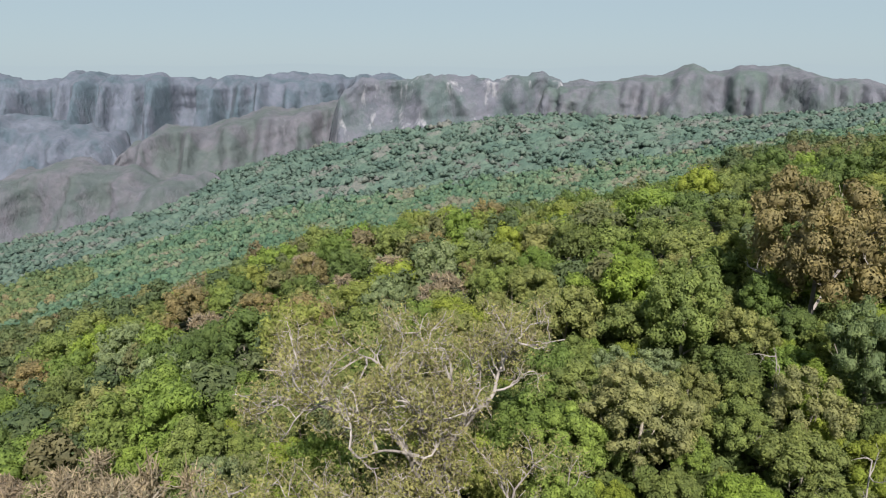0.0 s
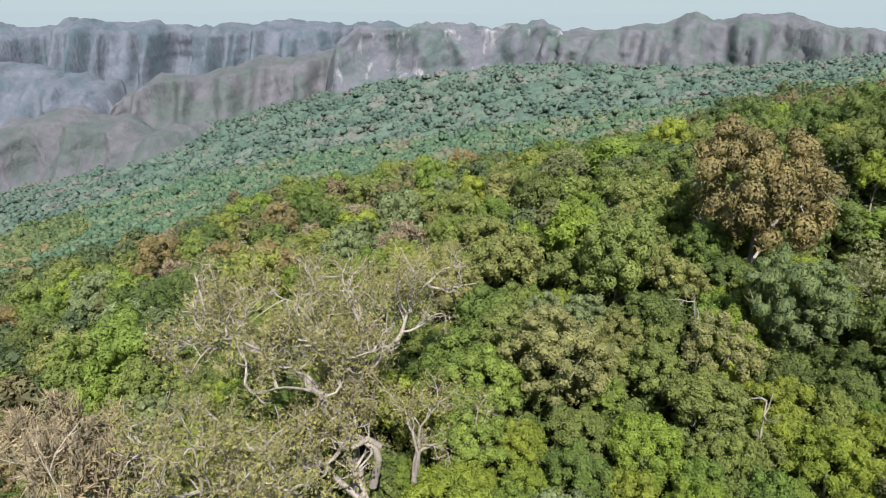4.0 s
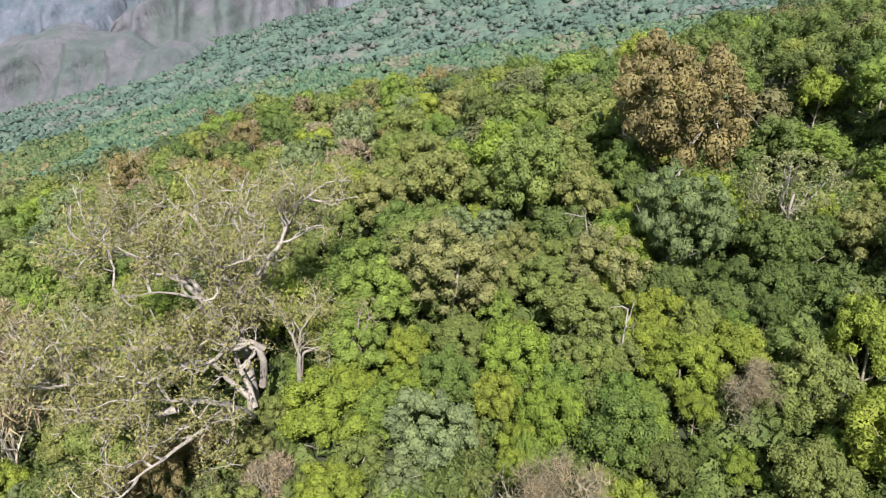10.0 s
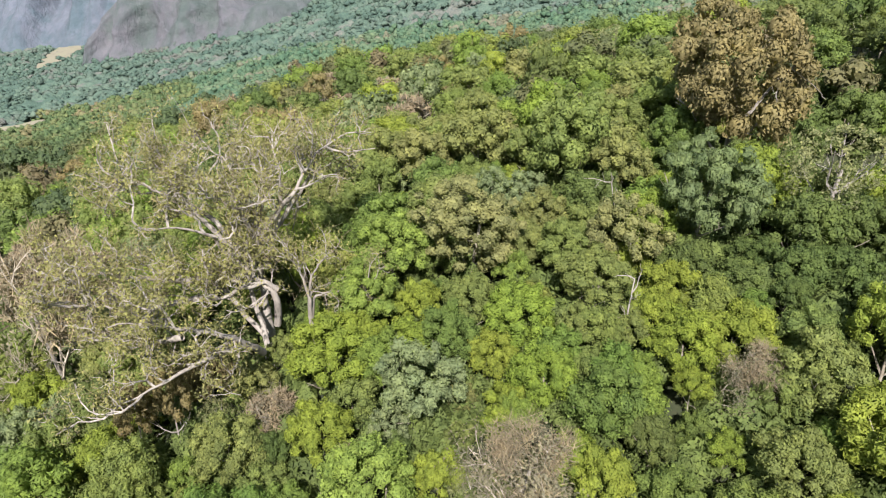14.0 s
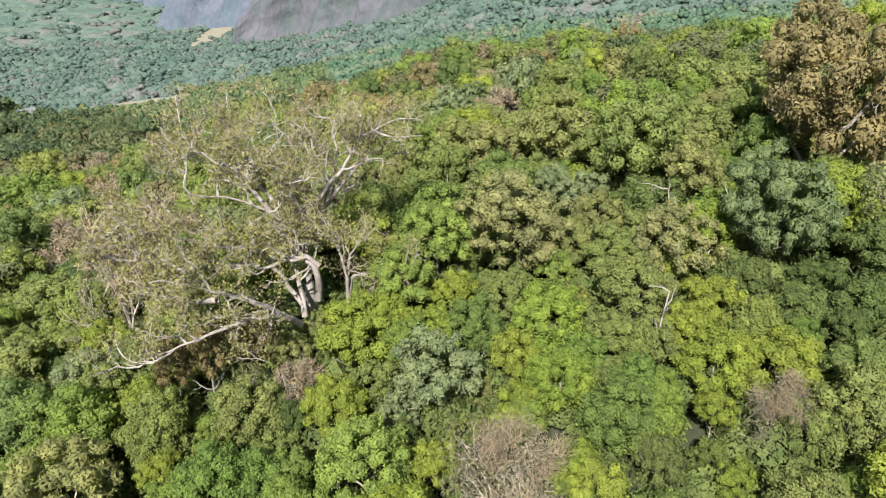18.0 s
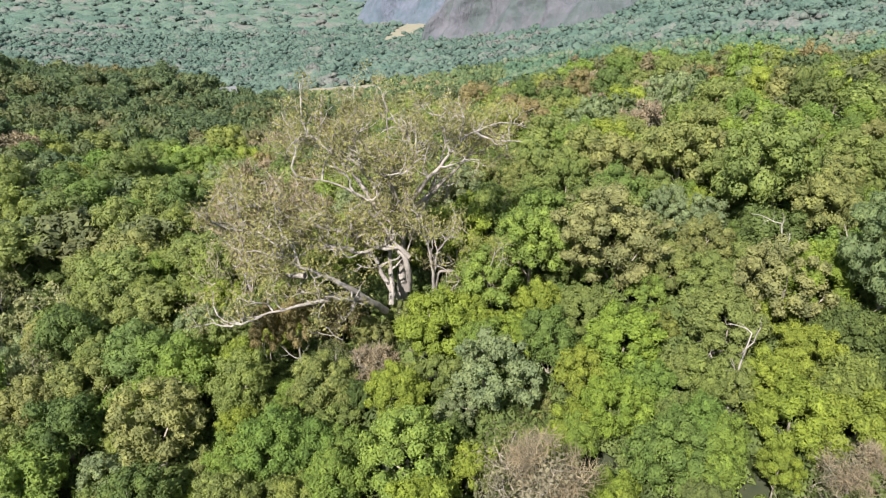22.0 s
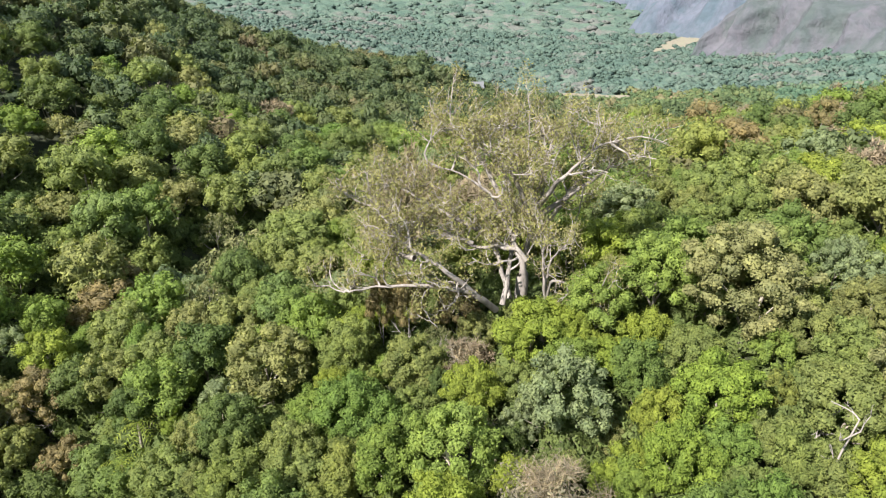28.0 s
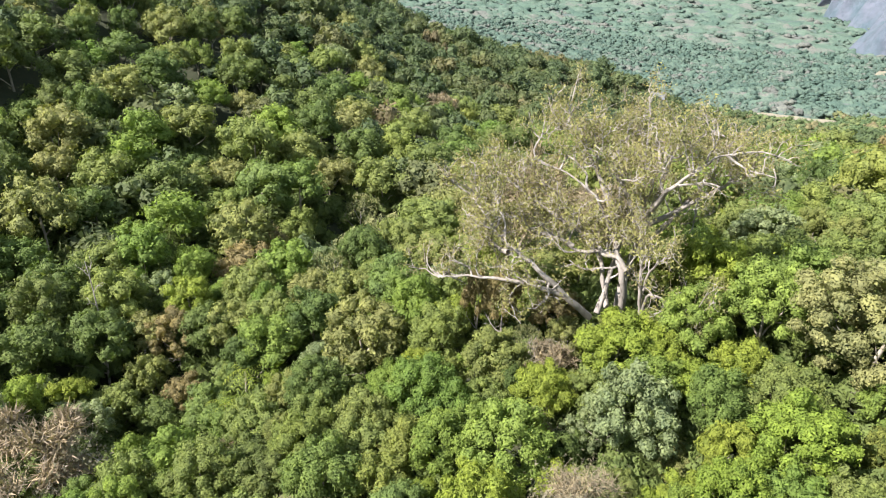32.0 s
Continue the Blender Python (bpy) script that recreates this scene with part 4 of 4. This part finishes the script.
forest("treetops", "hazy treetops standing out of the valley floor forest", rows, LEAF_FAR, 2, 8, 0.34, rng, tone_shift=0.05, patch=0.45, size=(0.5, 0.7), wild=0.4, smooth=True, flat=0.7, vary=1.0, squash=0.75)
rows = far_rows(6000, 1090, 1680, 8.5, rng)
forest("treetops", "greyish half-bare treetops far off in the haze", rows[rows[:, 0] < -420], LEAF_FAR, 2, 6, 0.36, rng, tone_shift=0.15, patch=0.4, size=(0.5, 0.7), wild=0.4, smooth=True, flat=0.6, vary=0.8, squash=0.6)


# ---- the great spreading tree ----
def branches(rng, path, radius, order, count, reach, tips):
    """Winding side branches of a big limb and their twigs."""
    pieces = []
    for _ in range(count):
        k = rng.uniform(0.22, 1.0) * (len(path) - 1.001)
        i = int(k)
        at = path[i] + (path[i + 1] - path[i]) * (k - i)
        d = unit(path[i + 1] - path[i]) + 0.8 * rng.normal(size=3) + (0, 0, 0.2)
        sub = bend(rng, at, d, reach * rng.uniform(0.55, 1.2), 6, 0.34, 0.1)
        r0 = max(radius * rng.uniform(0.5, 0.8), 0.036)
        pieces.append(tube(sub, np.linspace(r0, r0 * 0.35, 7), 5 if order > 2 else 3))
        if order > 1:
            pieces += branches(rng, sub, r0 * 0.75, order - 1, max(3, count // 2), reach * 0.5, tips)
        else:
            tips += [sub[3], sub[6]]
    return pieces


def limbed(root, base, paths, radius, order, count, reach, leaf_mat, leaves, seed, leaf=0.30):
    rng = np.random.default_rng(seed)
    all_tips = []
    for k, path in enumerate(paths):
        tips = []
        pts = np.array(path, float) - base
        fine_t = np.linspace(0, len(pts) - 1, len(pts) * 3)
        smooth = np.stack([np.interp(fine_t, np.arange(len(pts)), pts[:, a]) for a in range(3)], 1)
        smooth[1:-1] = (smooth[:-2] + 2 * smooth[1:-1] + smooth[2:]) / 4
        wave = np.cumsum(rng.normal(0, 0.16, (len(smooth), 3)), 0)
        smooth += (wave - np.linspace(0, 1, len(smooth))[:, None] * wave[-1]) * np.clip(np.arange(len(smooth)) / 3, 0, 1)[:, None]
        r0 = radius * (1.0 if k < 3 else 0.8)
        limb = part("limb", mesh_data("limb", *tube(smooth, r0 * np.linspace(1, 0.12, len(smooth)) ** 1.1, 8), BARK_LIMB, True), root)
        fine = branches(rng, smooth, r0 * 0.5, order, count, reach, tips)
        tagged(part("branchwork", mesh_data("branchwork", *merge(fine), BARK_PALE), limb), kind="stuff")
        all_tips += tips
    at = np.array(all_tips)
    at = at[rng.random(len(at)) < np.clip((np.linalg.norm(at - (0, 0, 6), axis=1) - 2) / 8, 0.15, 0.85)]
    at = np.repeat(at, leaves, 0) + rng.normal(0, 0.36, (len(at) * leaves, 3))
    v, f = blades(at, unit(at - (0, 0, 4)), leaf, leaf * 0.7, rng, 1.0)
    buds = np.repeat(np.array(all_tips), 3, 0)
    w, g = slivers(rng, buds + rng.normal(0, 0.4, buds.shape), unit(buds - (0, 0, 3)), 1.5, 0.032)
    tagged(part("twig_crown", mesh_data("twig_crown", w, g, TWIG_HAZE), root, "haze of fine bare twigs"), kind="stuff")
    part("crown", mesh_data("crown", v, f, leaf_mat), root, "thin yellowish olive leaves at the twig ends")


base = np.array((-0.2, 2.4, float(ground_z(-0.2, 2.4))))
hero = tagged(new("spreading_tree"), "old spreading tree with pale bare limbs and thin olive leaves", "tree")
hero.matrix_basis = pose(*base)
stem = np.array([(0, 0, -1.0), (0.1, 0, 2.0), (0.1, 0.1, 4.0), (0, 0.2, base[2] * -1 - 1.0)])
part("trunk", mesh_data("trunk", *tube(stem, (1.0, 0.8, 0.68, 0.5), 12), BARK_PALE, True), hero)
hero_limbs = (
    ((-0.2, 2.6, -2.5), (-0.4, 3, 1), (-0.4, 3.6, 4.6), (-0.3, 4.1, 8.7), (0.5, 3.8, 10.8), (0.2, 4.5, 13)),
    ((1.2, 2, -2.5), (2, 1.4, 2.2), (0.3, 1.6, 3.8), (-2.3, 1.9, 5.7), (-2.9, 0.1, 8.8), (-4.5, -2.5, 10.5), (-7, -5, 11.5)),
    ((1.0, -1.5, -3.5), (1.3, -4.5, -0.4), (0.5, -7.3, 2.4), (-1.7, -9.8, 3.9), (-3.8, -11.4, 5.8), (-6, -13, 6.5)),
    ((-0.3, 4, 6.6), (2, 4, 9.3), (4.3, 4.2, 11), (4.9, 5.8, 13.6), (6.2, 7, 15.5), (6.5, 8.5, 16.5)),
    ((-0.4, 3.6, 5), (-0.5, 1.5, 10), (-1.5, 0.5, 12), (-3.5, 0, 13.5)),
    ((-1.6, 1.9, 5.2), (-5, 3.8, 8.5), (-9.1, 4.8, 9.7), (-13, 4.5, 11.5), (-15, 3, 12)),
    ((1.2, -4.4, -0.4), (0.1, -9, 1.6), (-2.8, -13.3, 1.1), (-5.5, -15.5, 0.5)),
    ((2, 1.5, 2.2), (0.5, 0.8, 3.3), (-1.1, 0, 3.3), (-2.6, -2.3, 3.1), (-5, -4, 4.5), (-8, -6, 5)),
    ((0.3, 0.8, -3.2), (-2, 1.6, -0.8), (-4.5, 1.5, 2.3), (-7.5, 0.5, 3.5), (-11, -1, 4.5)),
    ((1.2, -0.8, -3), (0.3, 0.5, 0.2), (-1.2, 2.4, 3.4), (-1.5, 3.2, 5.5), (-2.6, 4.5, 9), (-4, 5.5, 13)),
    ((0, 4, 3), (-0.5, 8, 7.5), (-1.5, 12, 11), (-3.2, 14.4, 13.4)),
    ((-0.4, 3.6, 4.6), (-3.5, 7.5, 9), (-7, 11, 11.5), (-10, 13, 12)),
    ((-2.3, 1.9, 5.7), (-5, 1, 10.5), (-8, 0, 13), (-10.5, -1, 14)),
    ((-4.5, 1.5, 2.3), (-9, -3.5, 5), (-12.5, -6, 6.5), (-15, -7, 6)),
    ((-2.6, -2.3, 3.1), (-5.5, -7, 5.5), (-8, -10, 7), (-10, -11.5, 7)),
    ((0, 4.2, 6), (2.5, 8, 9), (3.2, 11.2, 11.5), (3.2, 13, 13)),
    ((-9.1, 4.8, 9.7), (-12, 8, 11), (-14, 10, 11)),
    ((-1.7, -9.8, 3.9), (-4, -10, 3.6), (-8, -11, 3.5), (-11, -11, 3)),
)
limbed(hero, base, hero_limbs, 0.40, 3, 9, 5.0, HERO_LEAF, 11, 71, 0.32)

base = np.array((5.0, 2.0, float(ground_z(5, 2))))
fork = tagged(new("pale_limbed_tree"), "small tree with pale forking limbs beside the spreading tree", "tree", "forest trees")
fork.matrix_basis = pose(*base)
part("trunk", mesh_data("trunk", *tube(np.array([(0, 0, -0.5), (0, 0, 3), (0, 0, base[2] * -1 - 1.5)]), (0.4, 0.32, 0.28), 8), BARK_PALE, True), fork)
limbed(fork, base, (
    ((5, 2, -2), (5.4, 1.6, 2.4), (6.4, 1.8, 5.2), (8, 2.5, 7.2)),
    ((5, 2, -2), (5.5, 1.8, 1.8), (7.4, 2.8, 1.8), (9.4, 3.8, 2.0), (11.5, 4.5, 3.0)),
    ((5, 2, -2), (5.2, 1.6, 2.6), (4.4, 2, 4.6), (3.4, 2, 6.6)),
), 0.22, 2, 8, 3.2, HERO_LEAF, 14, 72)

# ---- pale dead snags ----
def snag(x, y, top, seed):
    rng = np.random.default_rng(seed)
    z = float(ground_z(x, y))
    ob = tagged(new("dead_snag"), "slender bleached dead trunk with a few bare branches", "dead tree", "dead snags")
    ob.matrix_basis = pose(x, y, z, 0, 0, rng.uniform(0, 360))
    stem = bend(rng, (0, 0, -1), (0.05, 0, 1), top - z + 1, 7, 0.07, 0.15)
    part("trunk", mesh_data("trunk", *tube(stem, np.linspace(0.15, 0.05, 8), 7), BARK_PALE, True), ob)
    for _ in range(4):
        limb = bend(rng, stem[rng.integers(4, 8)], rng.normal(0, 1, 3) + (0, 0, 0.9), rng.uniform(1.5, 3.2), 4, 0.3, 0.1)
        part("branch", mesh_data("branch", *merge([tube(limb, np.linspace(0.06, 0.02, 5), 5)] + twigs(rng, limb, 0.05, 1, 4, 1.0)), BARK_PALE), ob)


for k, (x, y, top) in enumerate(((36, 2, 6.5), (32, 5.5, 3), (58, 23, 16), (35, 18, 10), (-30, -56, -6))):
    snag(x, y, top, 300 + k)


# ---- palms in the gully ----
def palm(x, y, seed):
    rng = np.random.default_rng(seed)
    ob = tagged(new("palm_tree"), "small fan of bright green palm fronds in the shaded gully", "palm", "palms")
    z = float(ground_z(x, y))
    ob.matrix_basis = pose(x, y, z, 0, 0, rng.uniform(0, 360))
    stem = bend(rng, (0, 0, -0.5), (0, 0, 1), 7.0, 5, 0.04, 0.2)
    part("trunk", mesh_data("trunk", *tube(stem, np.linspace(0.2, 0.14, 6), 7), BARK, True), ob)
    for k in range(13):
        a = k * 2.4
        rise = 1.3 - 0.1 * k
        s = np.linspace(0, 1, 9)
        rib = stem[-1] + np.stack([np.cos(a) * s * 2.6, np.sin(a) * s * 2.6, rise * s * 1.6 - 2.2 * s * s], 1)
        side = np.array([-np.sin(a), np.cos(a), 0])
        pieces = [tube(rib, np.linspace(0.04, 0.012, 9), 3)]
        tri = []
        for q in range(1, 9):
            for sgn in (-1, 1):
                ln = 0.75 * math.sin(math.pi * (q + 1) / 11)
                tri += [rib[q], rib[q] + (rib[q] - rib[q - 1]) * 0.35, rib[q] + side * sgn * ln + (rib[q] - rib[q - 1]) * 0.9 - (0, 0, 0.22)]
        pieces.append((np.array(tri), np.arange(len(tri)).reshape(-1, 3)))
        part("frond", mesh_data("frond", *merge(pieces), LEAF["lime"]), ob)


palm(-10.5, -40, 1)
palm(-14, -38, 2)


# ---- the hut in the valley ----
def hut(x, y, turn):
    z = float(ground_z(x, y)) + 1.5
    ob = tagged(new("hut"), "small valley house with a pale grey pitched metal roof", "house")
    ob.matrix_basis = pose(x, y, z, 0, 0, turn)
    wall_mat, roof_mat = plain("hut_wall", (0.15, 0.14, 0.13)), plain("hut_roof", (0.11, 0.115, 0.13), 0.6)
    wood = plain("hut_door", (0.16, 0.10, 0.06))

    def box(name, x0, x1, y0, y1, z0, z1, mat, parent):
        v = np.array([(a, b, c) for c in (z0, z1) for b in (y0, y1) for a in (x0, x1)], float)
        f = np.array([(0, 2, 3, 1), (4, 5, 7, 6), (0, 1, 5, 4), (2, 6, 7, 3), (0, 4, 6, 2), (1, 3, 7, 5)])
        return part(name, mesh_data(name, v, f, mat), parent)

    box("wall", -4, 4, -3, -2.8, -3, 3.4, wall_mat, ob)
    box("wall", -4, 4, 2.8, 3, -3, 3.4, wall_mat, ob)
    for sx in (-1, 1):
        v = np.array([(sx * 4, -2.8, -1), (sx * 4, 2.8, -1), (sx * 4, 2.8, 3.4), (sx * 4, 0, 5.4), (sx * 4, -2.8, 3.4), (sx * 3.8, -2.8, -1), (sx * 3.8, 2.8, -1), (sx * 3.8, 2.8, 3.4), (sx * 3.8, 0, 5.4), (sx * 3.8, -2.8, 3.4)])
        part("wall", mesh_data("gable", v, [np.array([(0, 1, 2, 4), (5, 9, 7, 6)]), np.array([(4, 2, 3), (9, 8, 7)])], wall_mat), ob)
    for sy in (-1, 1):
        v = np.array([(-4.7, sy * 3.8, 2.9), (4.7, sy * 3.8, 2.9), (4.7, 0, 5.7), (-4.7, 0, 5.7), (-4.7, sy * 3.8, 3.05), (4.7, sy * 3.8, 3.05), (4.7, 0, 5.85), (-4.7, 0, 5.85)])
        f = np.array([(0, 3, 2, 1), (4, 5, 6, 7), (0, 1, 5, 4), (1, 2, 6, 5), (3, 0, 4, 7), (2, 3, 7, 6)])
        part("roof", mesh_data("roof", v, f, roof_mat), ob)
    box("door", -0.5, 0.5, -3.06, -3.0, -0.2, 2.0, wood, ob)
    for wx in (-2.6, 2.6):
        box("window", wx - 0.6, wx + 0.6, -3.05, -3.0, 1.0, 2.1, wood, ob)


hut(-263, 168, 62)
